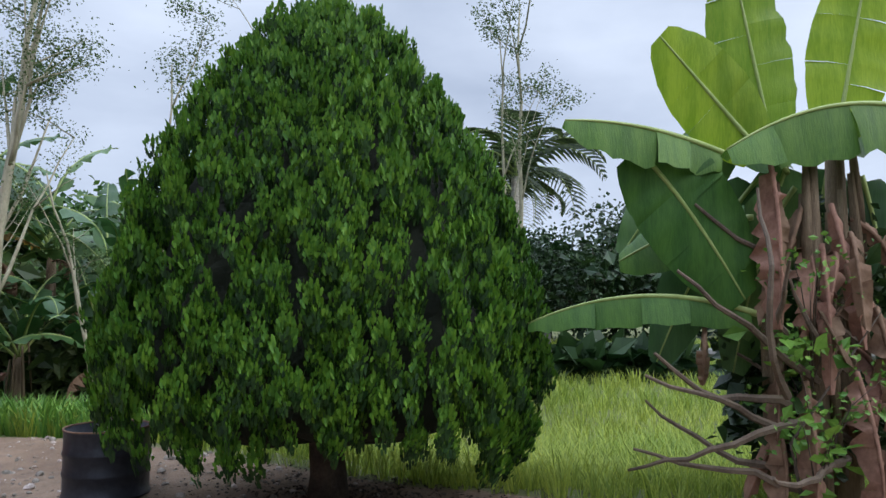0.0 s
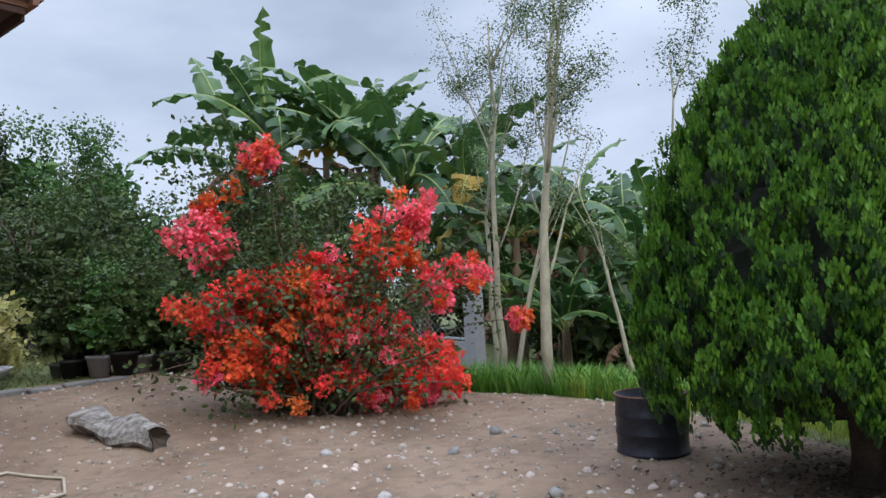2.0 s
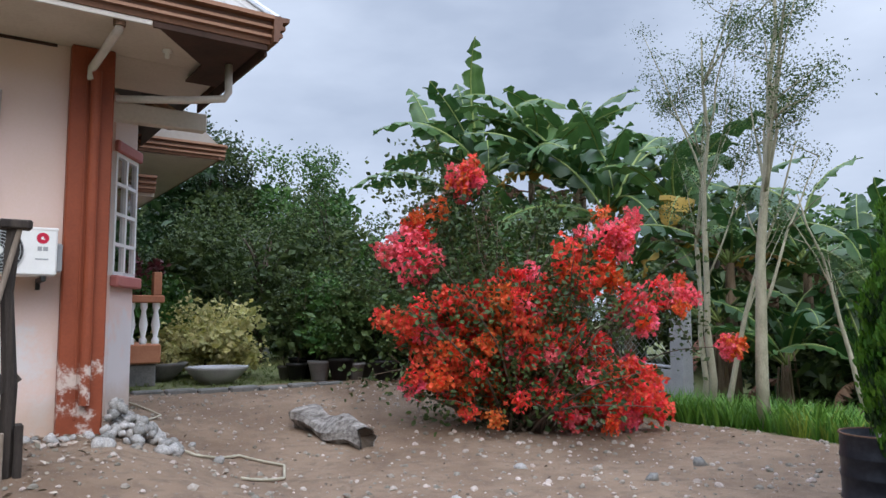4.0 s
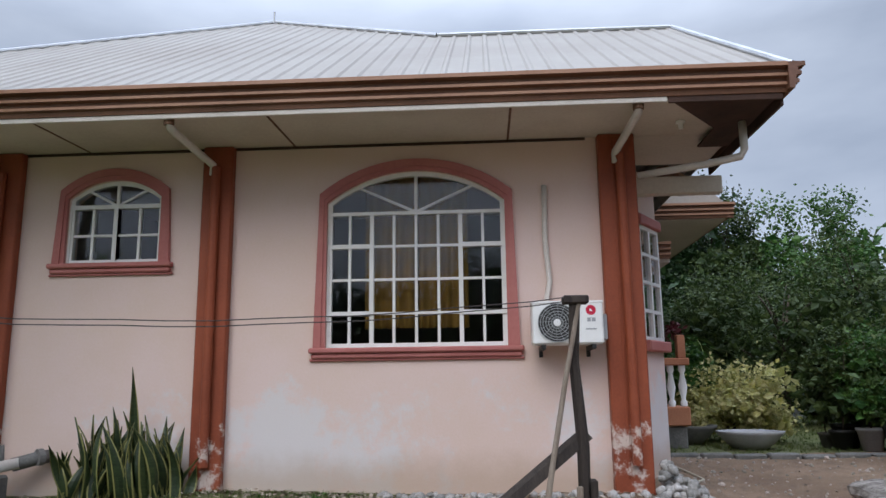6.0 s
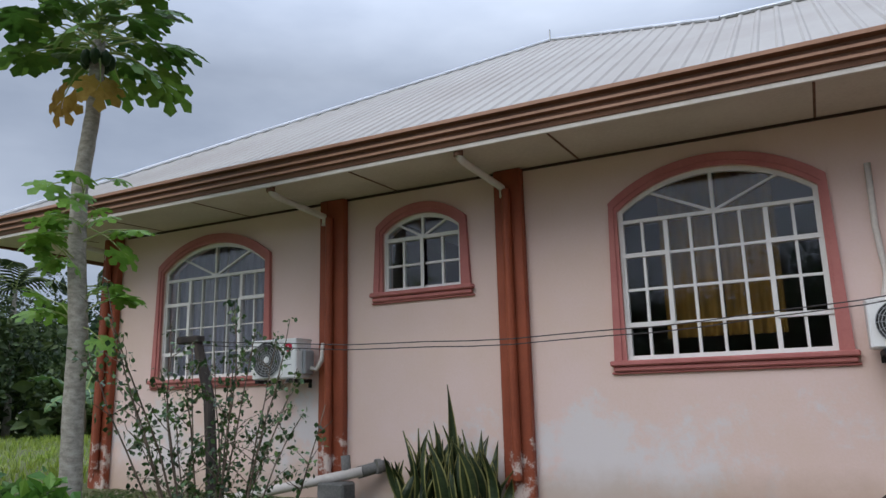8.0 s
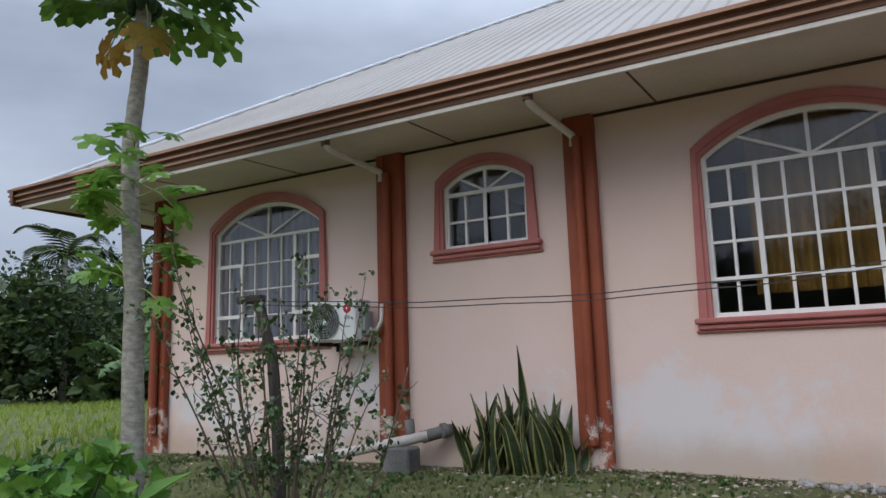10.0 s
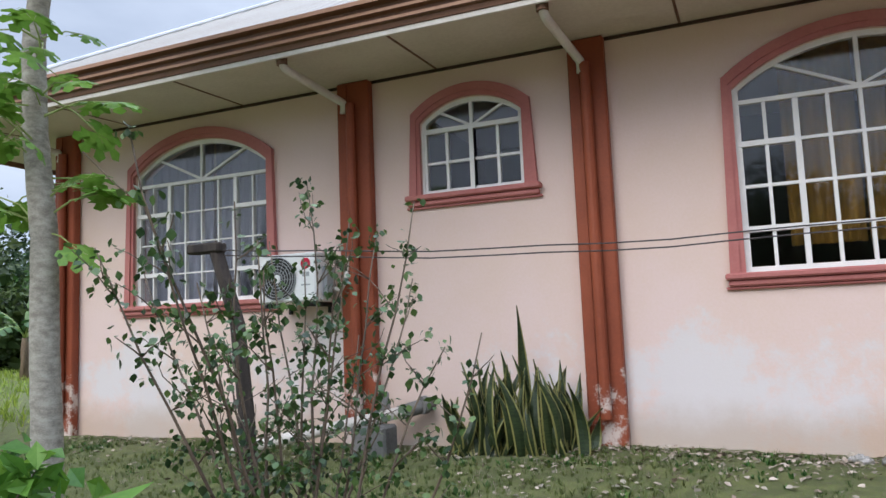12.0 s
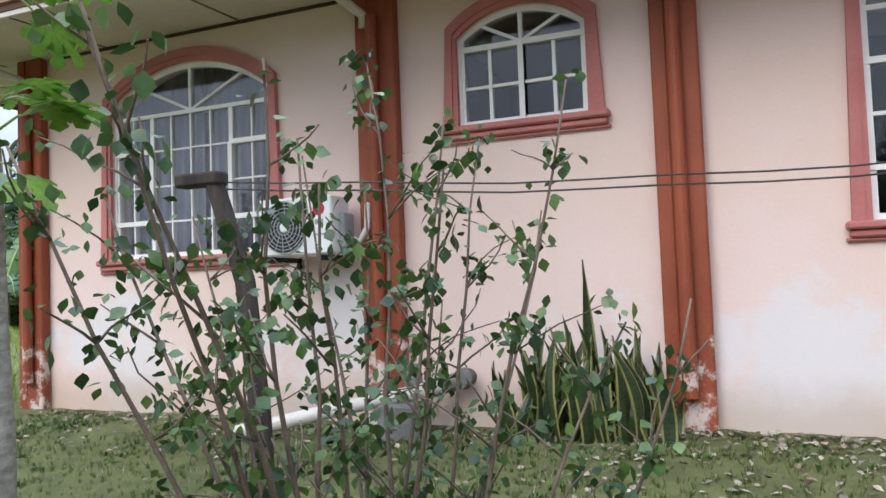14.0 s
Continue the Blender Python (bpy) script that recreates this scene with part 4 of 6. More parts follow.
def leaf_between(parent, name, base, tip, width, mats, arch=0.2, face=(0, 0, 1), fold=0.25, torn=False, seed=0, label="", curl=0.0, ripple=0.02):
    """A broad leaf from base to tip, arched, its blade facing a given way."""
    rr = random.Random(seed)
    base, tip = Vector(base), Vector(tip)
    d = (tip - base).normalized()
    face = Vector(face)
    face = (face - d * face.dot(d)).normalized()
    s = d.cross(face)
    mb, n = MB(), 20
    c = []
    for i in range(n + 1):
        u = i / n
        c.append(base.lerp(tip, u) + Vector((0, 0, 1)) * arch * 4 * u * (1 - u) + face * curl * math.sin(3.1 * u))
    L = (tip - base).length
    mb.tube(c, [0.014 * (1 - 0.85 * i / n) + 0.003 for i in range(n + 1)], 6, 1)
    for sg in (-1, 1):
        i = 1
        while i < n:
            j = min(n, i + ((rr.choice((4, 5, 7)) if torn == 2 else rr.choice((2, 3, 4))) if torn else n))
            f = fold * (rr.uniform(0.2, 2.2) if torn is True else rr.uniform(0.75, 1.3))
            vs = []
            for q in range(i, j + 1):
                u = q / n
                w = width / 2 * max(0.0, math.sin(math.pi * min(1, 0.04 + 0.93 * u))) ** 0.5
                rip = ripple * math.sin(q * 1.9 + sg + seed) * width + ripple * 1.5 * width * rr.gauss(0, 0.6)
                e = c[q] + s * sg * w * math.cos(f) - face * (w * math.sin(f) + rip)
                vs += [c[q], c[q].lerp(e, 0.5) + face * 0.07 * w, e]
            m = j - i
            mb.add(vs, [g for q in range(m) for g in ((3 * q, 3 * q + 3, 3 * q + 4, 3 * q + 1), (3 * q + 1, 3 * q + 4, 3 * q + 5, 3 * q + 2))])
            i = j
    return part(name, mb, mats, parent, label, smooth=True)


# ---- the yard: drum, log, stones ----
def drum(x, y):
    t = thing("oil_drum", "cut-down rusty black steel drum standing on the earth", "drum", pose(x, y, ground_at(x, y)))
    r, h = 0.285, 0.47
    prof = [(0.0, 0.012), (r - 0.01, 0.012), (r + 0.008, 0.0), (r + 0.008, 0.02), (r, 0.03)]
    for zc in (0.17, 0.31):
        prof += [(r, zc - 0.025), (r + 0.007, zc - 0.008), (r + 0.007, zc + 0.008), (r, zc + 0.025)]
    prof += [(r, h - 0.02), (r + 0.006, h - 0.006), (r + 0.002, h), (r - 0.006, h - 0.004), (r - 0.008, 0.03), (0, 0.03)]
    part("shell", MB().lathe(prof, 40), M["drum"], t, smooth=True)
    part("rim", MB().lathe([(r - 0.007, h - 0.003), (r - 0.007, h + 0.007), (r + 0.007, h + 0.007), (r + 0.007, h - 0.003)], 40), M["rust"], t, "rusted cut rim", smooth=True)
    s = thing("wood_stump", "short weathered wood offcut stuck in the drum", "wood", pose(x - 0.02, y - 0.02, ground_at(x, y) + 0.03))
    part("block", MB().tube([(0, 0, 0), (0.01, 0, 0.3), (0.03, 0, 0.53)], [0.06, 0.055, 0.05], 9), M["deadwood"], s)


drum(4.79, -4.32)


def log(p0, p1):
    t = thing("fallen_log", "bleached hollow piece of dead log lying on the earth", "log")
    p0, p1 = Vector(p0), Vector(p1)
    n, seg = 12, 14
    vs = []
    for i in range(n + 1):
        c = p0.lerp(p1, i / n) + Vector((0, 0, 0.03 * math.sin(i * 0.8)))
        r = 0.155 + 0.03 * math.sin(i * 0.9 + 1) - 0.03 * (i == 0)
        d = (p1 - p0).normalized()
        s = d.cross(Vector((0, 0, 1))).normalized()
        u = s.cross(d)
        for j in range(seg):
            a = 6.2832 * j / seg
            q = r * (1 + 0.16 * math.sin(3 * a + i * 0.35) + R.gauss(0, 0.05))
            vs.append(c + s * math.cos(a) * q * 1.05 + u * math.sin(a) * q * 0.85 + d * (R.gauss(0, 0.03) if i in (0, n) else 0))

    mb = MB()
    mb.add(vs, [(i * seg + j, i * seg + (j + 1) % seg, (i + 1) * seg + (j + 1) % seg, (i + 1) * seg + j) for i in range(n) for j in range(seg)])
    part("bark", mb, M["deadwood"], t)
    hol = MB()
    ce = p1 - (p1 - p0).normalized() * 0.10
    hol.add([ce] + [v.lerp(p1, 0.12) for v in vs[-seg:]], [(0, j + 1, (j + 1) % seg + 1) for j in range(seg)])
    part("hollow_end", hol, M["bark_dark"], t, "dark rotted end")
    hol = MB()
    hol.add([p0 + (p1 - p0) * 0.03] + vs[:seg], [(0, (j + 1) % seg + 1, j + 1) for j in range(seg)])
    part("hollow_end", hol, M["bark_dark"], t, "dark rotted end")


log((2.52, 0.92, ground_at(2.52, 0.92) + 0.10), (2.74, -0.26, ground_at(2.74, -0.26) + 0.09))


def stone_mesh(seed, n=7):
    rr = random.Random(seed)
    vs, rows = [], 4
    for i in range(rows + 1):
        th = math.pi * i / rows
        for j in range(n):
            a = 6.2832 * j / n
            q = 1 + rr.gauss(0, 0.13)
            vs.append((q * math.sin(th) * math.cos(a), q * 0.8 * math.sin(th) * math.sin(a), 0.62 * q * math.cos(th)))
    fs = [(i * n + j, (i + 1) * n + j, (i + 1) * n + (j + 1) % n, i * n + (j + 1) % n) for i in range(rows) for j in range(n)]
    return vs, fs


STONES = [stone_mesh(s) for s in (1, 2, 3)]
pile = thing("stone_pile", "heap of grey river stones at the house corner", "stones")
smes = []
for vs, fs in STONES:
    mb = MB()
    mb.add(vs, fs)
    smes.append(mb.mesh("stone", M["stone"], True))
for i in range(190):
    u = R.random()
    if u < 0.62:
        a, q = R.uniform(-1.9, 1.3), abs(R.gauss(0, 0.33))
        px, py = 0.36 + q * math.cos(a), -0.05 + q * math.sin(a) * 0.9
    else:
        px, py = R.uniform(-2.2, 0.3), -0.24 - abs(R.gauss(0, 0.10))
    if px < 0.30 and py > -0.17:
        px += 0.45
    d = math.hypot(px - 0.35, py + 0.05)
    s = R.uniform(0.035, 0.085) * (1 if u < 0.62 else 0.7)
    z = ground_at(px, py) + max(0, 0.30 - 0.55 * d) * R.random() * (1 if u < 0.62 else 0) + s * 0.25
    part("stone", smes[i % 3], None, pile, m=pose(px, py, z, R.gauss(0, 25), R.gauss(0, 25), R.uniform(0, 360)) @ Matrix.Scale(s, 4))
for px, py, s in ((4.93, -2.62, 0.085), (2.6, -3.4, 0.06), (3.3, -4.3, 0.07), (3.4, -1.9, 0.06), (3.95, -2.9, 0.07), (2.2, -2.6, 0.055), (3.6, -5.2, 0.06), (5.6, -3.6, 0.05)):
    st = part("loose_stone", smes[R.randrange(3)], None, m=pose(px, py, ground_at(px, py) + s * 0.2, 10, 5, R.uniform(0, 360)) @ Matrix.Scale(s, 4))
    tagged(st, "pale loose stone lying on the earth", "stone", group="loose stones")
peb = MB()
ms = []
for i in range(4200):
    px, py = R.uniform(-2.6, 7.0), R.uniform(-6.4, 3.2)
    if float(grassy(px, py)) > 0.5 or (px < 0.25 and py > -0.25):
        continue
    m4 = np.eye(4)
    s = min(0.045, 0.008 + R.expovariate(95))
    m4[:3, :3] = rotm(R.gauss(0, 0.3), R.gauss(0, 0.3), R.uniform(0, 6.28)) * s
    m4[:3, 3] = (px, py, ground_at(px, py) + s * 0.1)
    ms.append(m4)
pv, pf = stone_mesh(9, 5)
peb.scatter(pv, pf, ms)
tagged(part("gravel", peb, M["pebble"]), "pale pebbles strewn over the bare earth", "gravel", kind="stuff")


# ---- props by the wall ----
def post_with_brace():
    t = thing("wooden_post", "dark weathered timber post propped by a plank and a pole", "post")
    g = ground_at(-0.5, -1.5)
    up = MB()
    up.tube([(-0.545, -1.5, g - 0.2), (-0.535, -1.5, 0.9), (-0.575, -1.5, 1.5), (-0.55, -1.5, 1.98)], [0.042, 0.048, 0.04, 0.045], 7)
    part("upright", up, M["dark_wood"], t)
    part("cap_block", MB().box((-0.64, -1.57, 1.92), (-0.45, -1.44, 1.98), 0.01), M["dark_wood"], t)
    part("side_block", MB().box((-0.495, -1.55, g - 0.1), (-0.445, -1.44, 0.66), 0.008), M["dark_wood"], t)
    part("plank", MB().tube([(-0.50, -1.47, 0.98), (-1.50, -1.75, ground_at(-1.45, -1.75) - 0.05)], 0.062, 4, squash=0.5), M["dark_wood"], t)
    part("pole", MB().tube([(-0.52, -1.53, 1.93), (-0.66, -1.58, 1.3), (-0.78, -1.62, 0.7), (-0.86, -1.66, ground_at(-0.86, -1.66) - 0.05)], [0.017, 0.019, 0.021, 0.022], 8), M["bamboo"], t, "thin grey bamboo pole")
    part("stake", MB().box((-0.60, -1.58, g - 0.15), (-0.555, -1.55, 0.62), 0.005), M["bamboo"], t, "pale thin stake")


post_with_brace()
p2 = thing("wooden_post", "dark weathered timber post with a cross piece, behind a shrub", "post")
part("upright", MB().tube([(-5.42, -2.5, 0.0), (-5.46, -2.5, 0.9), (-5.52, -2.5, 1.45), (-5.68, -2.5, 1.92)], [0.05, 0.048, 0.045, 0.042], 7), M["dark_wood"], p2)
part("crosspiece", MB().box((-5.86, -2.55, 1.88), (-5.62, -2.46, 1.94), 0.01), M["dark_wood"], p2)


def cable(a, b, sag, r=0.0042, label="thin dark cable strung along the wall"):
    a, b = Vector(a), Vector(b)
    pts = [a.lerp(b, i / 16) - Vector((0, 0, sag * 4 * (i / 16) * (1 - i / 16) + 0.006 * math.sin(i * 1.7))) for i in range(17)]
    tagged(part("cable", MB().tube(pts, r, 5), M["wire"]), label, "cable", group="cables")


cable((-0.55, -1.5, 1.98), (-5.66, -2.5, 1.90), 0.14)
cable((-0.55, -1.5, 1.95), (-5.66, -2.5, 1.87), 0.15)


def text_bar(parent, name, chars, size, m, material):
    cu = bpy.data.curves.new(name, "FONT")
    cu.body, cu.size, cu.extrude, cu.align_x = chars, size, 0.001, "CENTER"
    ob = new(name, cu)
    cu.materials.append(material)
    ob.parent, ob.matrix_basis = parent, m
    return ob


def aircon(x0, x1, z0, z1, y0=-0.40, y1=-0.12):
    t = thing("air_conditioner", "white outdoor air conditioner unit on wall brackets", "air conditioner", pose((x0 + x1) / 2, y0, z0), group="air conditioners")
    w, h, d = (x1 - x0) / 2, z1 - z0, y1 - y0
    part("casing", MB().box((-w, 0, 0), (w, d, h), 0.014), M["ac_white"], t)
    part("lid", MB().box((-w - 0.004, -0.004, h - 0.018), (w + 0.004, d + 0.004, h + 0.006), 0.005), M["ac_white"], t)
    cx, cz, r = -w * 0.30, h * 0.5, h * 0.45
    y90 = Matrix.Translation((cx, -0.002, cz)) @ Matrix.Rotation(math.pi / 2, 4, "X")
    recess = part("fan_recess", MB().lathe([(0.001, 0.0), (r, 0.0), (r, 0.006), (0.001, 0.006)], 36), M["black"], t, "dark fan opening", m=y90)
    g = MB()
    for q in (0.3, 0.45, 0.6, 0.75, 0.88, 1.0):
        g.lathe([(r * q - 0.003, 0.010), (r * q - 0.003, 0.015), (r * q + 0.003, 0.015), (r * q + 0.003, 0.010)], 32)
    for i in range(16):
        a = 6.2832 * i / 16
        g.tube([(r * 0.2 * math.cos(a), r * 0.2 * math.sin(a), 0.013), (r * math.cos(a + 0.35), r * math.sin(a + 0.35), 0.013)], 0.0028, 4)
    part("fan_grille", g, M["ac_grey"], recess, "grey swirled wire guard")
    part("hub", MB().lathe([(0.001, 0.02), (r * 0.16, 0.018), (r * 0.2, 0.008)], 20), M["ac_white"], recess)
    lx = w * 0.66
    part("badge", MB().lathe([(0.001, 0.003), (h * 0.115, 0.003), (h * 0.118, 0.0)], 28), M["red"], t, "round crimson maker's badge", m=Matrix.Translation((lx, 0, h * 0.79)) @ Matrix.Rotation(math.pi / 2, 4, "X"))
    part("badge_mark", MB().box((lx - 0.012, -0.0055, h * 0.76), (lx + 0.004, -0.003, h * 0.82)).box((lx + 0.004, -0.0055, h * 0.76), (lx + 0.014, -0.003, h * 0.775)), M["white"], t)
    part("lettering", MB().box((lx - 0.035, -0.003, h * 0.52), (lx - 0.004, 0.0, h * 0.61)).box((lx + 0.004, -0.003, h * 0.52), (lx + 0.038, 0.0, h * 0.61)), M["ac_grey"], t, "plain grey maker's mark")
    part("small_print", MB().box((lx - 0.05, -0.002, h * 0.33), (lx + 0.045, 0.0, h * 0.36)), M["ac_grey"], t)
    for sx in (-w * 0.7, w * 0.7):
        b = MB().box((sx - 0.018, -0.03, -0.045), (sx + 0.018, -y0 - 0.002, -0.004), 0.004)
        b.box((sx - 0.018, -y0 - 0.03, -0.10), (sx + 0.018, -y0 - 0.002, -0.046), 0.004)
        part("bracket", b, M["black"], t, "black steel wall bracket")
    part("valve_cover", MB().box((w + 0.002, d * 0.35, h * 0.1), (w + 0.05, d * 0.95, h * 0.72), 0.012), M["ac_grey"], t)
    return t


aircon(-0.80, -0.17, 1.685, 2.065)
aircon(-6.95, -6.32, 1.665, 2.10)
for xs, pts in (("a", [(-0.62, -0.03, 3.25), (-0.63, -0.035, 2.7), (-0.60, -0.035, 2.3), (-0.64, -0.06, 2.12), (-0.62, -0.14, 1.98)]), ("b", [(-6.27, -0.20, 1.78), (-6.20, -0.18, 1.76), (-6.14, -0.17, 1.86), (-6.15, -0.135, 2.05)])):
    tagged(part("refrigerant_pipe", MB().tube(pts, 0.026, 8), M["pipe"], smooth=True), "white wrapped air conditioner pipe on the wall", "pipe", group="air conditioner pipes")

# drain pipe that leaves the wall
dp = thing("drain_pipe", "grey plastic waste pipe leaving the wall above the grass", "pipe")
part("outlet", MB().tube([(-5.42, 0.02, 0.72), (-5.45, -0.14, 0.71), (-5.62, -0.24, 0.66)], 0.062, 14), M["concrete_wet"], dp, smooth=True)
part("flange", MB().tube([(-5.40, -0.13, 0.725), (-5.43, -0.17, 0.722)], 0.078, 16), M["concrete_wet"], dp)
part("riser", MB().tube([(-5.72, -0.28, 0.60), (-5.74, -0.28, 0.84)], 0.05, 12), M["concrete_wet"], dp, smooth=True)
part("run", MB().tube([(-5.55, -0.24, 0.68), (-6.2, -0.50, 0.55), (-6.9, -0.85, 0.41)], 0.052, 12), M["pipe"], dp, "long pale pipe", smooth=True)
part("support_block", MB().box((-5.95, -0.50, 0.3), (-5.62, -0.26, 0.58), 0.02), M["concrete_wet"], dp)


# ---- snake plant ----
def blade_mesh(seed):
    rr = random.Random(seed)
    mb = MB()
    n, c = 8, []
    tw, bend = rr.uniform(-1.2, 1.2), rr.gauss(0, 0.12)
    for i in range(n + 1):
        u = i / n
        w = 0.032 * (0.75 + 0.5 * math.sin(math.pi * min(1, u * 0.9 + 0.1))) * (1 - u ** 3.0) + 0.001
        a = tw * u
        ctr = Vector((bend * u * u, 0.05 * math.sin(3 * u), u))
        s = Vector((math.cos(a), math.sin(a), 0))
        nn = Vector((-math.sin(a), math.cos(a), 0))
        c.append([ctr - s * w, ctr - s * w * 0.72 + nn * 0.005, ctr + nn * 0.010, ctr + s * w * 0.72 + nn * 0.005, ctr + s * w])
    vs = [p for row in c for p in row]
    for i in range(n):
        for j in range(4):
            q = i * 5 + j
            mb.add([vs[q], vs[q + 1], vs[q + 6], vs[q + 5]], [(0, 1, 2, 3)], 1 if j in (0, 3) else 0)
    return mb.mesh("leaf_blade", [M["snake"], M["snake_edge"]], True)


BLADES = [blade_mesh(s) for s in range(5)]
sp = thing("snake_plant", "clump of tall banded snake plant leaves against the wall", "plant", pose(-4.46, -0.32, ground_at(-4.46, -0.32)))
for i in range(105):
    px, py = (R.gauss(-0.10, 0.17) if i % 3 else R.gauss(0.33, 0.09)), R.uniform(-0.16, 0.12)
    h = R.uniform(0.45, 0.92) * (1 - 0.35 * abs(px + 0.05) / 0.6)
    if i % 13 == 5:
        px, h = R.uniform(-0.58, -0.35), R.uniform(0.35, 0.55)
    if i == 0:
        px, h = 0.0, 1.19
    part("leaf_blade", BLADES[i % 5], None, sp, m=pose(px, py, -0.03, R.gauss(0, 6), R.gauss(px * 14, 4), R.uniform(0, 360)) @ Matrix.Diagonal((1.35, 1.35, h, 1)))


# ---- shrub by the path ----
def shrub(x, y):
    t = thing("shrub", "open leggy shrub with small glossy dark leaves", "shrub", pose(x, y, ground_at(x, y)))
    lf = []
    for i in range(20):
        br = MB()
        a = i * 2.4 + R.gauss(0, 0.3)
        out = R.uniform(0.06, 0.52)
        p0 = (R.gauss(0, 0.05), R.gauss(0, 0.05), 0.0)
        pts = branch(br, p0, (math.cos(a) * out, math.sin(a) * out, 1.0), R.uniform(1.25, 1.85) if out > 0.3 else R.uniform(1.4, 2.15), 0.009, 0.0025, 9, 0.07, sides=6, up=0.04)
        for q, nxt in zip(pts[4:], pts[5:]):
            for _ in range(2 if R.random() < 0.6 else 1):
                aa = R.uniform(0, 6.28)
                tw = branch(br, q, (math.cos(aa), math.sin(aa), 0.8), R.uniform(0.08, 0.26), 0.003, 0.0015, 4, 0.15, sides=4)
                lf += tw[1:]
            lf += [q.lerp(nxt, R.random()) for _ in range(2)]
        lf += [pts[-1]] * 2
        part("stem", br, M["twig"], t, smooth=True)
    pos = [p + Vector((R.gauss(0, 0.02), R.gauss(0, 0.02), R.gauss(0, 0.02))) for p in lf for _ in range(5 if R.random() < 0.55 else 0)]
    ms = []
    for p in pos:
        s = R.uniform(0.019, 0.040)
        m4 = np.eye(4)
        m4[:3, :3] = np.array(Matrix.Rotation(R.uniform(0, 6.28), 3, "Z") @ Matrix.Rotation(R.uniform(-1.5, 0.1), 3, "X") @ Matrix.Rotation(R.gauss(0, 0.5), 3, "Y")) * s
        m4[:3, 3] = p
        ms.append(m4)
    part("foliage", MB().scatter([(a * 1.35, b, c) for a, b, c in LEAF_V], LEAF_F, ms), M["shrub_leaf"], t, smooth=True)


shrub(-4.28, -3.72)


# ---- papaya ----
def papaya_leaf_mesh(material):
    mb = MB()
    mb.tube([(0, 0, 0), (0.3, 0, 0.1), (0.55, 0, 0.08)], [0.011, 0.008, 0.006], 5, 1)
    for i in range(7):
        a = (i - 3) * 0.72
        l = 0.30 - 0.03 * abs(i - 3)
        c, s = math.cos(a), math.sin(a)
        o = Vector((0.55, 0, 0.08))
        def q(u, v, dz=0.0):
            return o + Vector((c * u - s * v, s * u + c * v, dz - 0.35 * u * u / l))
        vs = [q(0, 0), q(l * 0.35, 0.035), q(l * 0.55, 0.10), q(l * 0.62, 0.035), q(l * 0.85, 0.06), q(l, 0), q(l * 0.85, -0.06), q(l * 0.62, -0.035), q(l * 0.55, -0.10), q(l * 0.35, -0.035)]
        mb.add(vs, [(0, 1, 9), (1, 2, 3), (1, 3, 7, 9), (9, 7, 8), (3, 4, 5), (3, 5, 7), (5, 6, 7)])
    return mb.mesh("papaya_leaf", [material, M["banana_rib"]])


PAP = papaya_leaf_mesh(M["leaf_papaya"])
PAP_YOUNG = papaya_leaf_mesh(M["leaf_bright"])
PAP_OLD = papaya_leaf_mesh(M["banana_gold"])


def papaya(x, y):
    t = thing("papaya_tree", "slender papaya tree with a ringed trunk and lobed leaves", "tree", pose(x, y, ground_at(x, y)))
    pts = [(0.06, 0, -0.1), (0.06, 0, 0.6), (0.02, 0.0, 1.2), (-0.01, 0.01, 1.9), (-0.10, 0.0, 2.6), (-0.13, 0.0, 3.2), (-0.03, 0.0, 3.9), (-0.02, 0.0, 4.75)]
    full = []
    for a, b in zip(pts, pts[1:]):
        full += [Vector(a).lerp(Vector(b), i / 6) for i in range(6)]
    part("trunk", MB().tube(full, [0.095 - 0.035 * i / len(full) + 0.003 * (i % 2) for i in range(len(full))], 12), M["papaya_bark"], t, smooth=True)
    for i in range(56):
        part("papaya_leaf", PAP, None, t, m=pose(-0.02, 0.0, 5.0 - 0.009 * i, R.gauss(0, 14), -45 + 1.25 * i + R.gauss(0, 10), i * 137.5) @ Matrix.Scale(R.uniform(0.8, 1.2), 4))
    for i in range(34):
        z = R.uniform(1.9, 3.25)
        part("papaya_leaf", PAP_YOUNG, None, t, m=pose(-0.05, 0.0, z, R.gauss(0, 20), R.uniform(-30, 40), R.uniform(0, 360)) @ Matrix.Scale(R.uniform(0.45, 0.8), 4))
    for rz in (200, 330):
        part("papaya_leaf", PAP_OLD, None, t, "yellowed hanging leaf", m=pose(-0.02, 0.0, 4.5, 0, 62, rz) @ Matrix.Scale(0.95, 4))
    for i in range(7):
        a = i * 0.9
        part("fruit", MB().lathe([(0.002, -0.09), (0.035, -0.06), (0.05, 0.0), (0.035, 0.05), (0.004, 0.08)], 10, centre=(-0.02 + 0.11 * math.cos(a), 0.11 * math.sin(a), 4.42)), M["leaf_dark"], t, "small green fruit", smooth=True)


papaya(-6.81, -2.75)
bushy_tree(-6.55, -3.45, 0.75, 1.0, M["leaf"], "low leafy green bush at the foot of a papaya", 800, 0.11, "bush", 0.03, group="low bushes")

bushy_tree(-5.35, -4.1, 0.95, 0.8, M["leaf_bright"], "broad-leaved bright green weed beside the yard", 260, 0.15, "bush", 0.02, 0.15, "low bushes")


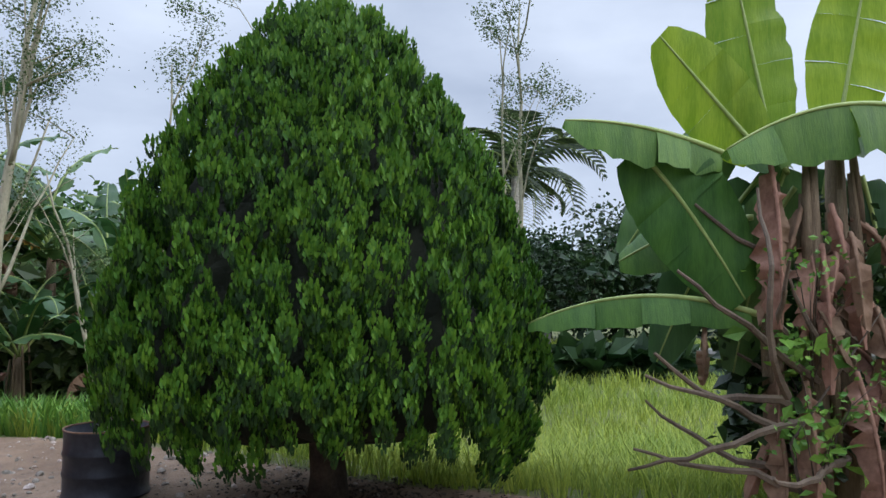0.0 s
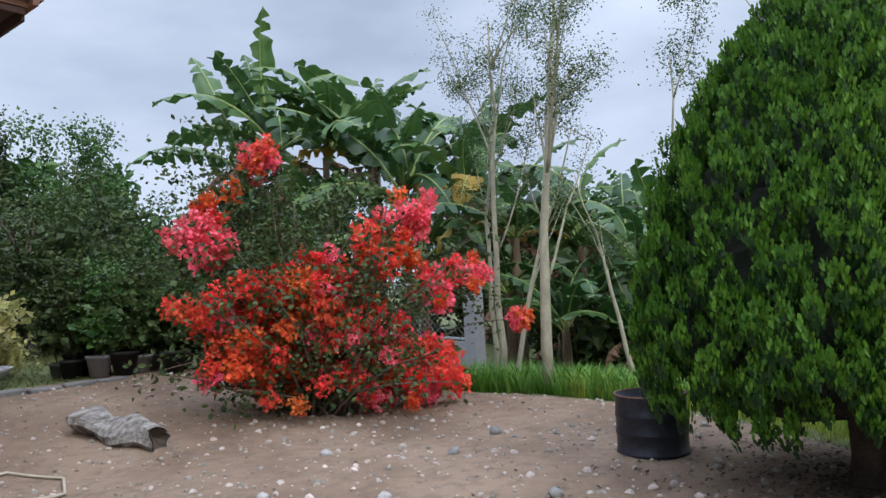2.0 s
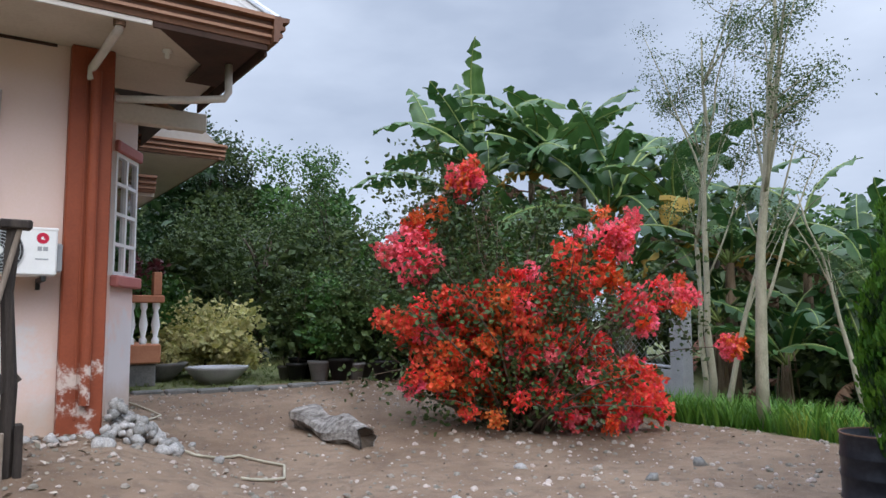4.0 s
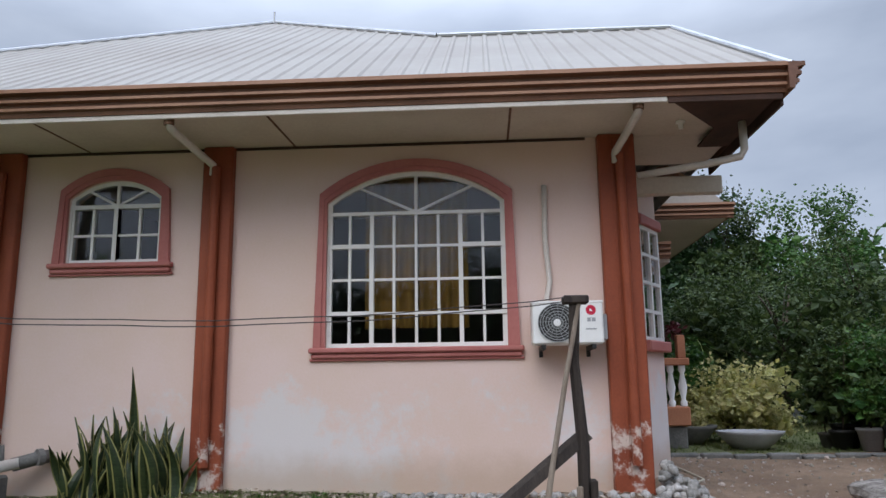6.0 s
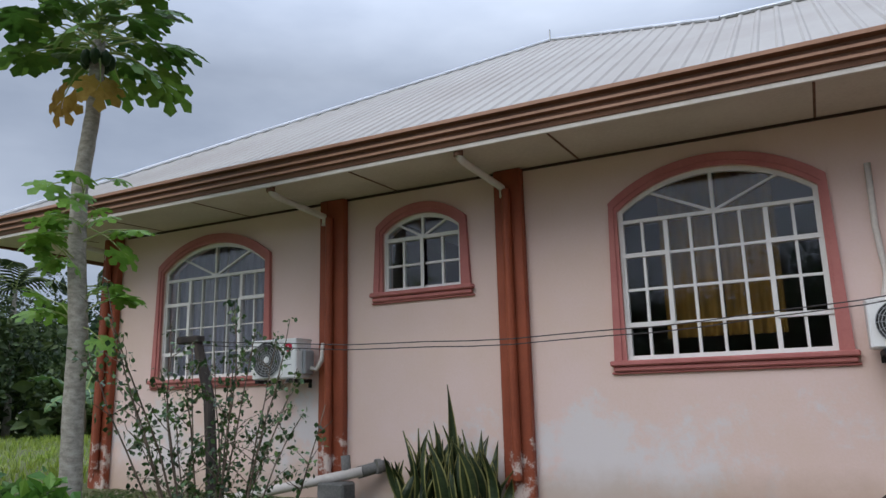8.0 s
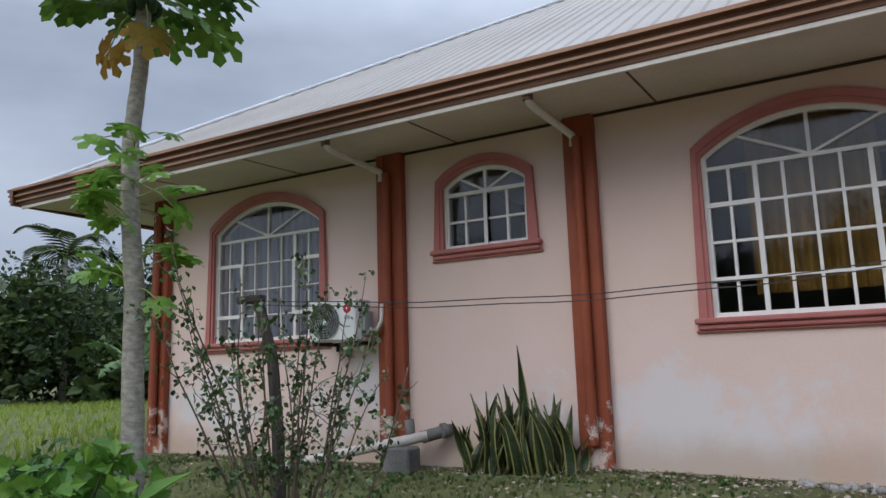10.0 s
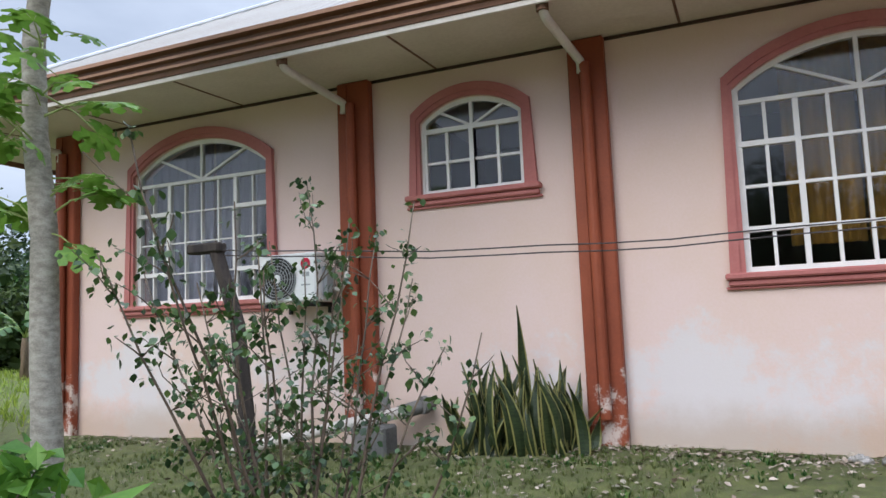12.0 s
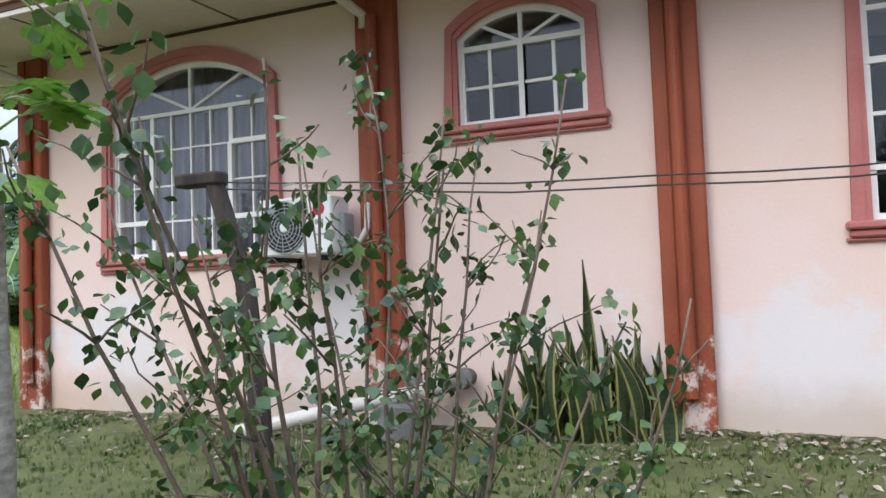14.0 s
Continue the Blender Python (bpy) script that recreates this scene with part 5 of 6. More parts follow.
# ---- bougainvillea ----
def bloom_mesh(material, seed):
    rr = random.Random(seed)
    mb = MB()
    ms = []
    for i in range(52):
        v = Vector((rr.gauss(0, 1), rr.gauss(0, 1), rr.gauss(0, 0.8)))
        v = v.normalized() * rr.uniform(0.35, 1.0) * 0.16
        for j in range(3):
            m4 = np.eye(4)
            m4[:3, :3] = rotm(rr.uniform(-1, 1), rr.uniform(-1, 1), rr.uniform(0, 6.28)) * rr.uniform(0.038, 0.058)
            m4[:3, 3] = v
            ms.append(m4)
    mb.scatter([(a * 1.6, b, c * 2) for a, b, c in LEAF_V], LEAF_F, ms)
    return mb.mesh("blossom", material)


BLOOMS = [bloom_mesh(M["bloom"], 1), bloom_mesh(M["bloom"], 2), bloom_mesh(M["bloom_orange"], 3), bloom_mesh(M["bloom_pink"], 4)]


def bougainvillea(x, y):
    g = ground_at(x, y)
    t = thing("bougainvillea", "sprawling bougainvillea covered in scarlet and pink bracts", "shrub", pose(x, y, g))
    inner = []
    rt = Vector((0.866, -0.5, 0))
    for i in range(120):
        a = R.uniform(0, 6.28)
        sp = R.uniform(0.1, 0.9)
        d = Vector((math.cos(a) * sp, math.sin(a) * sp, R.uniform(0.4, 1.3)))
        L = R.uniform(1.1, 2.1) if sp > 0.4 else R.uniform(1.5, 2.8)
        br = MB()
        pts = branch(br, (R.gauss(0, 0.2), R.gauss(0, 0.2), 0), d, L, 0.022, 0.004, 10, 0.10, sides=5, up=-0.06 * sp)
        part("stem", br, M["twig"], t, smooth=True)
        inner += pts[4:]
    # long arching shoots
    for end, start in ((rt * 1.95 + Vector((0, 0, 1.35)), rt * 0.6 + Vector((0, 0, 1.5))), (rt * -0.75 + Vector((0, 0, 3.0)), Vector((0, 0, 1.6))), (rt * 0.5 + Vector((0, 0, 2.7)), Vector((0, 0, 1.6))),
                       (rt * -1.1 + Vector((0, 0, 2.5)), Vector((0, 0, 1.4))), (rt * -1.6 + Vector((0, 0, 1.8)), rt * -0.5 + Vector((0, 0, 1.2))), (rt * 1.0 + Vector((0, 0, 2.3)), Vector((0, 0, 1.4))), (rt * 2.2 + Vector((0, 0, 0.85)), rt * 1.5 + Vector((0, 0, 1.3)))):
        pts = [start.lerp(end, i / 10) + Vector((0, 0, 0.30 * math.sin(math.pi * i / 10))) for i in range(11)]
        part("stem", MB().tube(pts, [0.012 - 0.0009 * i for i in range(11)], 5), M["twig"], t, smooth=True)
        inner += pts[3:] * 2
    lf = MB()
    inner = [p for p in inner if p.z > 0.1]
    leaf_cloud(lf, inner, 13, 0.17, 0.07, 0.9)
    leaf_cloud(lf, [p for p in inner if p.z > 1.3] + [p + rt * -0.5 + Vector((0, 0, 0.35)) for p in inner if p.z > 1.4 and p.dot(rt) < 0.2], 12, 0.2, 0.07, 0.9)
    part("foliage", lf, M["leaf_mid"], t)
    deep = Vector((0.5, 0.866, 0))
    for u, z, rad, count, pink in BLOOM_CLUSTERS:
        c = rt * u + Vector((0, 0, z))
        start = rt * (u * 0.25) + Vector((0, 0, 0.1))
        pts = [start.lerp(c, q / 8) + Vector((0, 0, 0.25 * math.sin(math.pi * q / 8))) + deep * (0.15 * math.sin(q + u)) for q in range(9)]
        part("stem", MB().tube(pts, [0.013 - 0.001 * q for q in range(9)], 5), M["twig"], t, smooth=True)
        for _ in range(count):
            q = c + rt * R.gauss(0, rad * 0.8) + Vector((0, 0, R.gauss(0, rad * 0.65))) + deep * (R.gauss(-0.35, 0.12 + rad * 0.5) * (0.4 + 1.6 * rad))
            if q.z < 0.1:
                q.z = R.uniform(0.1, 0.4)
            me = BLOOMS[3] if R.random() < pink else R.choice(BLOOMS[:3])
            part("blossom", me, None, t, m=Matrix.Translation(q) @ pose(0, 0, 0, R.uniform(0, 360), R.uniform(0, 90), R.uniform(0, 360)) @ Matrix.Scale(R.uniform(0.65, 1.3), 4))


# bloom clusters: along the bush, height, size, number of heads, share of pink ones
BLOOM_CLUSTERS = [(-1.3, 2.05, 0.18, 11, 0.9), (-0.62, 3.0, 0.15, 7, 0.7), (0.13, 1.8, 0.18, 9, 0.4), (-0.4, 1.3, 0.38, 36, 0.1), (-1.15, 1.2, 0.28, 20, 0.15), (0.4, 1.05, 0.34, 30, 0.25),
                  (0.68, 0.42, 0.34, 32, 0.3), (-0.28, 0.55, 0.34, 24, 0.1), (1.3, 0.5, 0.28, 22, 0.35), (1.12, 0.15, 0.12, 7, 0.9), (0.75, 2.0, 0.24, 16, 0.1), (1.2, 2.3, 0.20, 12, 0.5),
                  (1.95, 1.58, 0.14, 9, 0.5), (1.35, 1.4, 0.16, 9, 0.6), (2.55, 0.95, 0.05, 4, 0.4), (-1.1, 2.5, 0.16, 4, 0.0), (-0.75, 0.6, 0.30, 20, 0.1), (0.05, 1.35, 0.26, 14, 0.3)]
bougainvillea(4.9, -0.12)


# ---- fence ----
fence = thing("fence", "grey block wall with concrete posts, pipes and chain-link mesh", "fence", kind="structure")
def fence_run(pa, pb, wall_h, rail_h, posts):
    pa, pb = Vector(pa), Vector(pb)
    L = (pb - pa).length
    d = (pb - pa).normalized()
    m = Matrix.Translation(pa) @ Matrix.Rotation(math.atan2(d.y, d.x), 4, "Z")
    za, zb = ground_at(pa.x, pa.y), ground_at(pb.x, pb.y)
    part("block_wall", MB().prism([(0, -0.4), (L, -0.4), (L, zb + wall_h), (0, za + wall_h)], -0.07, 0.07), M["concrete"], fence, m=m)
    for i in range(posts):
        x = L * i / max(1, posts - 1)
        z = za + (zb - za) * x / L
        part("post", MB().box((x - 0.12, -0.12, -0.4), (x + 0.12, 0.12, z + rail_h + 0.05), 0.012), M["concrete"], fence, m=m)
    for h in (rail_h, wall_h + 0.05):
        part("rail", MB().tube([(0, 0, za + h), (L, 0, zb + h)], 0.022, 8), M["iron"], fence, m=m)
    mesh = MB()
    step = 0.12
    k = 0.0
    hh = rail_h - wall_h
    while k < L:
        for s in (-1, 1):
            x0, x1 = k, k + s * hh
            if 0 <= x1 <= L:
                mesh.tube([(x0, 0.004 * s, za + (zb - za) * x0 / L + wall_h), (x1, 0.004 * s, za + (zb - za) * x1 / L + rail_h)], 0.004, 3, cap=False)
        k += step
    part("chain_link", mesh, M["iron"], fence, "rusty chain-link mesh", m=m)


fence_run((8.35, 0.2, 0), (8.7, 9.5, 0), 0.70, 1.62, 4)
fence_run((8.7, 9.9, 0), (2.0, 11.8, 0), 0.45, 1.35, 4)


# ---- trees behind the fence, on the east side ----
MOR = "slender pale-trunked tree with sparse small leaves"
slim_tree(7.3, -1.75, 5.8, 0.085, 0.9, M["leaf_feather"], MOR, 7, 0.055, n_leaf=24, lean=(0.4, -0.22))
slim_tree(7.75, -0.75, 5.4, 0.06, 0.9, M["leaf_feather"], MOR, 6, 0.052, n_leaf=22, lean=(0.05, 0.0))
slim_tree(8.0, -0.35, 5.2, 0.045, 0.9, M["leaf_feather"], MOR, 5, 0.052, n_leaf=20, lean=(0.5, 0.1))
slim_tree(7.7, -1.0, 3.8, 0.045, 0.3, M["leaf_feather"], MOR, 3, 0.052, lean=(0.8, -0.7))
slim_tree(8.3, -3.1, 4.6, 0.045, 0.4, M["leaf_feather"], MOR, 4, 0.06, lean=(0.1, -0.2))
slim_tree(8.0, -2.7, 3.0, 0.04, 0.2, M["leaf_feather"], MOR, 3, 0.06, lean=(-0.3, 0.6))
slim_tree(10.5, -4.3, 6.8, 0.06, 0.4, M["leaf_feather"], MOR, 5, 0.075, lean=(0.2, 0.3))
slim_tree(10.6, -5.2, 6.2, 0.05, 0.4, M["leaf_feather"], MOR, 4, 0.075, lean=(0, -0.2))
slim_tree(12.5, -7.9, 7.4, 0.065, 0.8, M["leaf_feather"], MOR, 5, 0.075, lean=(0.2, 0.0), n_leaf=18, bare=0.6)
slim_tree(12.3, -7.65, 6.6, 0.05, 0.7, M["leaf_feather"], MOR, 4, 0.075, lean=(-0.1, 0.1), n_leaf=16, bare=0.6)

for bx, by, h, n, s, gold in ((9.7, 8.0, 4.3, 12, 1.35, 0), (9.6, 6.6, 4.6, 12, 1.35, 0), (9.9, 5.3, 4.4, 11, 1.3, 0), (10.3, 4.3, 4.2, 10, 1.3, 1), (9.9, 3.0, 3.4, 9, 1.2, 0), (10.4, 1.7, 3.3, 8, 1.2, 2), (10.1, 0.5, 2.5, 7, 1.1, 1), (11.4, 5.2, 4.4, 9, 1.3, 0), (11.6, 2.7, 3.4, 8, 1.2, 0), (11.6, 0.0, 2.5, 8, 1.05, 1),
                              (11.2, -1.2, 2.0, 9, 0.95, 0), (12.2, -2.2, 2.2, 9, 1.0, 0), (11.4, -3.2, 1.7, 9, 0.95, 0), (13.0, -4.2, 2.0, 9, 1.0, 0), (13.2, -1.4, 2.4, 9, 1.0, 0), (12.3, -5.2, 1.6, 8, 0.9, 0),
                              (9.5, 4.6, 2.2, 9, 1.1, 0), (9.5, 2.2, 2.2, 9, 1.1, 1), (9.4, 7.2, 2.4, 9, 1.1, 0), (9.9, 0.6, 1.5, 8, 0.85, 1), (14.0, -5.8, 1.7, 8, 1.0, 0), (9.6, 6.8, 2.6, 8, 0.9, 0), (10.2, -1.7, 0.9, 8, 0.8, 0), (10.4, -2.7, 0.8, 8, 0.75, 0), (10.8, -4.0, 0.9, 8, 0.8, 0), (9.8, -0.6, 0.9, 8, 0.8, 0), (11.5, -6.0, 0.8, 7, 0.7, 0)):
    banana(bx, by, h, n, "far", s, 2, gold)

# near banana plant beside the cypress
def near_banana(x, y):
    g = ground_at(x, y)
    t = thing("banana_plant", "banana plant with broad green leaves and dry brown hanging ones", "banana plant", pose(x, y, 0.02) @ Matrix.Diagonal((1, 1, 1.17, 1)), group="banana plants")
    for dx, dy, r, h in ((0, 0, 0.055, 1.9), (0.25, -0.26, 0.09, 2.0), (0.1, 0.2, 0.04, 1.1)):
        st = MB().tube([(dx, dy, g - 0.1), (dx + 0.02, dy, h * 0.5), (dx, dy, h)], [r, r * 0.9, r * 0.55], 12)
        for i in range(9):
            a, z = R.uniform(0, 6.28), R.uniform(0.3, h * 0.8)
            c, s = math.cos(a), math.sin(a)
            st.tube([(dx + r * c, dy + r * s, z + 0.45), (dx + 1.25 * r * c, dy + 1.25 * r * s, z + 0.1), (dx + 1.6 * r * c, dy + 1.6 * r * s, z - 0.25)], [0.02, 0.035, 0.012], 5, squash=0.35)
        part("pseudostem", st, M["banana_stem"], t, smooth=True)
    # leaves that catch the light get the lit copy of the leaf colour
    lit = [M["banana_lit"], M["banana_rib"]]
    dead = [M["banana_dead"], M["banana_dead"]]
    up = (-0.5, 0.1, 1)
    leaf_between(t, "banana_leaf", (0.1, 0.42, 1.86), (0.0, 1.40, 2.03), 0.42, BL, 0.05, up, 0.75, 2, 1)
    leaf_between(t, "banana_leaf", (0.05, -0.80, 2.03), (-0.20, 0.55, 1.84), 0.54, BL, 0.14, up, 0.8, 2, 2)
    leaf_between(t, "banana_leaf", (0.1, 1.0, 1.93), (0.0, 0.40, 1.14), 0.56, BL, 0.06, (-1, 0.35, 0.35), 0.12, 2, 3)
    leaf_between(t, "young_leaf", (0.15, 0.20, 1.86), (0.15, 0.80, 2.50), 0.46, lit, 0.0, (-1, 0.1, -0.1), 0.12, 2, 4, label="yellow-green young leaf in a brighter, sunlit tone")
    leaf_between(t, "young_leaf", (0.2, 0.12, 1.86), (0.2, 0.34, 2.95), 0.52, lit, 0.0, (-1, -0.1, -0.1), 0.12, 2, 5, label="yellow-green young leaf in a brighter, sunlit tone")
    leaf_between(t, "young_leaf", (0.2, -0.25, 1.95), (0.2, -0.50, 2.95), 0.5, lit, 0.0, (-1, 0.2, 0.1), 0.15, 2, 6, label="yellow-green young leaf in a brighter, sunlit tone")
    leaf_between(t, "banana_leaf", (0.0, 0.30, 1.06), (0.3, 1.60, 1.02), 0.33, BL, 0.12, up, 0.7, 2, 7)
    leaf_between(t, "banana_leaf", (0.1, 0.3, 1.55), (0.5, 1.0, 1.35), 0.40, BL, 0.05, (-0.8, 0.2, 0.6), 0.3, seed=8)
    leaf_between(t, "banana_leaf", (0.3, -0.3, 1.9), (0.9, -1.2, 1.9), 0.5, BL, 0.3, up, 0.4, seed=9)
    leaf_between(t, "banana_leaf", (0.3, 0.0, 1.8), (1.3, 0.5, 2.0), 0.5, BL, 0.3, up, 0.4, seed=10)
    leaf_between(t, "banana_leaf", (0.1, 0.05, 1.7), (0.25, 0.35, 0.95), 0.4, [M["banana_far"], M["banana_rib"]], 0.1, (-1, 0, 0.2), 0.2, seed=12)
    shade = [M["banana_far"], M["banana_rib"]]
    for i, (a, b) in enumerate((((0.5, 0.1, 1.8), (0.6, 0.75, 0.8)), ((0.5, -0.1, 1.9), (0.5, 0.3, 0.75)), ((0.6, -0.4, 1.9), (0.6, -0.2, 0.8)), ((0.7, 0.2, 2.0), (0.9, 0.9, 1.4)), ((0.4, -0.5, 1.8), (0.4, -0.7, 0.7)))):
        leaf_between(t, "banana_leaf", a, b, 0.42, shade, 0.1, (-1, 0.2, 0.3), 0.2, 2, 80 + i)
    for i, (a, b, w) in enumerate((((-0.12, 0.28, 1.78), (-0.15, 0.28, 1.0), 0.32), ((-0.05, 0.22, 1.7), (-0.12, 0.26, 1.05), 0.16), ((0.1, 0.6, 1.0), (0.1, 0.62, 0.72), 0.12), ((-0.05, 0.1, 0.75), (-0.2, 0.15, 0.1), 0.22),
                                   ((-0.1, -0.15, 0.8), (-0.2, -0.2, 0.05), 0.25), ((0.0, 0.25, 0.6), (-0.1, 0.3, 0.0), 0.2), ((-0.05, -0.3, 1.1), (-0.15, -0.35, 0.3), 0.2), ((-0.08, 0.0, 1.4), (-0.15, 0.02, 0.7), 0.14), ((0, -0.1, 1.6), (-0.1, -0.2, 0.9), 0.16))):
        leaf_between(t, "dead_leaf", a, b, w, dead, 0.0, (-1, 0.3 * math.sin(i), 0.1), 0.95, 2, 30 + i, "dry brown hanging leaf", 0.07, 0.14)
    for i in range(16):
        z, a = R.uniform(0.45, 1.6), R.uniform(1.2, 5.0)
        o = Vector((R.uniform(0, 0.2), R.uniform(-0.35, 0.2), z))
        leaf_between(t, "dead_leaf", o, o + Vector((0.28 * math.cos(a), 0.28 * math.sin(a), -R.uniform(0.25, 0.6))), R.uniform(0.1, 0.2), dead, 0.05, (-1, R.gauss(0, 0.5), 0.1), 1.0, 2, 60 + i, "dry brown hanging leaf", 0.08, 0.14)
    for i in range(14):
        b = MB()
        branch(b, (R.uniform(-0.15, 0.2), R.uniform(-0.3, 0.25), 0.15 + 0.06 * i), (R.uniform(-0.5, 0.1), R.uniform(0.1, 0.9), R.uniform(-0.3, 0.9)), R.uniform(0.6, 1.2), 0.024, 0.008, 8, 0.2)
        part("dry_stalk", b, M["twig"], t)


near_banana(3.75, -8.85)
bushy_tree(4.35, -9.1, 2.0, 1.2, M["leaf_dark"], "dark leafy growth behind a banana plant", 900, 0.1, "bush", 0.03, 0.25, "low bushes")
cypress(4.66, -5.92, 3.60, 3.02)
bushy_tree(3.62, -8.75, 1.75, 0.8, M["leaf_bright"], "young seedling with fine bright leaves under a banana", 200, 0.05, "bush", 0.012, group="low bushes")

# far east: palm, dark trees, hut
palm(17.5, -8.2, 5.1, 15, 0.95, "coconut palm with drooping fronds at the field edge", 0.4)
palm(30, -9.0, 6.5, 13, 1.2, "coconut palm far across the field", 0.3)
for bx, by, h, w, mt in ((34, -13, 6.2, 7.5, "leaf_dark"), (38, -17, 4.5, 7, "leaf_dark"), (44, -23, 5, 9, "leaf_mid"), (48, -32, 5, 10, "leaf_mid"), (40, -9, 5.5, 8, "leaf_dark"), (52, -42, 6, 11, "leaf_dark"), (60, -52, 6, 12, "leaf_mid"),
                        (24, -5, 5.5, 6, "leaf_mid"), (20, -1.5, 4.2, 5.5, "leaf_mid"), (18, 2.0, 4.4, 5.5, "leaf"), (16.5, 5.5, 4.6, 5.5, "leaf_mid"), (17, -4.0, 3.6, 4.5, "leaf_mid"), (26, -1, 6.5, 7, "leaf_mid")):
    bushy_tree(bx, by, h, w, M[mt], "broad leafy tree in the distance", 2600, 0.30 if h > 5 else 0.24)
for i in range(12):
    bushy_tree(10.6 + R.uniform(0, 2.2), -6.6 + 0.62 * i, R.uniform(1.2, 2.0), R.uniform(1.5, 2.0), M["leaf_mid"] if i % 2 else M["leaf_dark"], "leafy undergrowth below the banana plants", 900, 0.22, "bush", 0.03, 0.08, "undergrowth")
hut = thing("hut", "small grey hut with a dark roof across the field", "hut", pose(19, -8.6, ground_at(19, -8.6)))
part("wall", MB().box((-0.6, -0.5, -0.3), (0.6, 0.5, 1.45), 0.02), M["concrete_wet"], hut)
part("roof", MB().prism([(-0.75, 1.40), (0.75, 1.40), (0, 1.8)], -0.85, 0.85, axis=0), M["soffit_dark"], hut)
tagged(part("field_bund", MB().tube([(22.5, -6, -0.2), (22.5, -12, -0.18), (21, -18, -0.2), (20, -30, -0.2)], 0.16, 8), M["concrete_wet"]), "low dark bund wall across the rice field", "wall", kind="structure")
for i in range(9):
    bushy_tree(18.3 + R.gauss(0, 0.5), -9.6 - 0.32 * i, 0.75, 1.0, M["leaf_dark"], "broad-leaved taro clump in the field", 60, 0.34, "taro_plant", 0.02, 0.3, "taro plants")

# ---- garden north of the drive ----
kerb = thing("kerb", "low worn concrete kerb of the garden", "kerb", kind="structure")
for i in range(8):
    part("kerb_stone", MB().box((0.75 + 0.42 * i, 3.25 - 0.04 * i, 0.15), (1.15 + 0.42 * i, 3.42 - 0.04 * i, 0.42 + R.gauss(0, 0.01)), 0.02), M["concrete_wet"], kerb)


def bowl(x, y, r, h, label, material):
    t = thing("planter", label, "planter", pose(x, y, ground_at(x, y)), group="garden planters")
    part("bowl", MB().lathe([(0, 0.0), (r * 0.45, 0), (r * 0.7, h * 0.35), (r * 0.95, h * 0.85), (r, h), (r * 0.9, h), (r * 0.85, h * 0.8), (0, h * 0.75)], 22), material, t, smooth=True)
    return t


bowl(2.6, 4.3, 0.48, 0.26, "wide shallow concrete planter bowl on the lawn", M["concrete"])
bowl(1.9, 5.2, 0.5, 0.3, "wide dark concrete planter bowl on the lawn", M["concrete_wet"])
bushy_tree(2.9, 5.9, 1.25, 1.7, M["leaf_yellow"], "bushy croton with cream and yellow leaves", 1500, 0.10, "croton", 0.03, 0.2, "garden shrubs")
bushy_tree(2.2, 6.6, 1.7, 1.3, M["leaf"], "green garden bush near the porch", 1200, 0.11, "bush", 0.03, 0.1, "garden shrubs")
bushy_tree(2.1, 7.2, 2.1, 0.8, M["leaf_red"], "tall red-leaved garden plant", 350, 0.16, "bush", 0.03, 0.4, "garden shrubs")
for i in range(26):
    px, py = 3.75 + 0.26 * (i % 13), 3.9 - 0.18 * (i % 13) + 0.55 * (i // 13) + R.gauss(0, 0.15)
    t = thing("flower_pot", "dark flower pot among other pots in a row", "pot", pose(px, py, ground_at(px, py)), group="flower pots")
    r = R.uniform(0.13, 0.2)
    part("pot", MB().lathe([(0, 0), (r * 0.7, 0), (r, r * 1.5), (r * 1.08, r * 1.5), (r * 1.08, r * 1.75), (r * 0.9, r * 1.75), (r * 0.85, r * 1.4), (0, r * 1.4)], 18), R.choice((M["concrete_wet"], M["black"], M["black"], M["concrete"])), t, smooth=True)
    bushy_tree(px, py, R.uniform(0.8, 1.7), R.uniform(0.5, 0.9), R.choice((M["leaf_mid"], M["leaf"], M["leaf_feather"], M["leaf_dark"], M["leaf_feather"], M["leaf_mid"], M["leaf_mid"])), "thin potted garden plant", 900, 0.075, "potted_plant", 0.012, 0.25, "potted plants", z=ground_at(px, py) + r * 1.4)
for bx, by, h, w, mt, lf in ((6.6, 6.8, 1.8, 1.6, "leaf_mid", 0.09), (7.4, 5.0, 2.1, 1.6, "leaf_mid", 0.10), (7.2, 3.4, 2.4, 1.8, "leaf", 0.10), (5.4, 13.2, 3.2, 3.0, "leaf_mid", 0.13), (7.4, 12.8, 3.4, 3.2, "leaf_mid", 0.13),
                            (3.0, 13.6, 2.8, 2.6, "leaf_dark", 0.15), (5.0, 17.5, 3.6, 4, "leaf_dark", 0.18), (9.5, 17.5, 4.4, 5, "leaf", 0.2), (2.5, 20, 4.6, 5, "leaf_dark", 0.2), (7.0, 23, 6.0, 5, "leaf", 0.22), (13.5, 12, 5.0, 5, "leaf_mid", 0.2), (11, 9.5, 4.0, 4, "leaf", 0.18), (0, 19, 6, 5, "leaf_dark", 0.2), (3, 27, 7.5, 6, "leaf_dark", 0.24)):
    bushy_tree(bx, by, h, w, M[mt], "leafy garden tree behind the lawn", 2400, lf * 1.15, "tree", 0.07, 0.08, "garden trees")
bushy_tree(9.8, 13.2, 4.0, 4.2, M["leaf_mid"], "leafy tree behind the garden fence", 2600, 0.18, "tree", 0.08, 0.1, "garden trees")
bushy_tree(8.9, 11.6, 3.3, 3.0, M["leaf_dark"], "leafy tree behind the garden fence", 2400, 0.16, "tree", 0.08, 0.08, "garden trees")
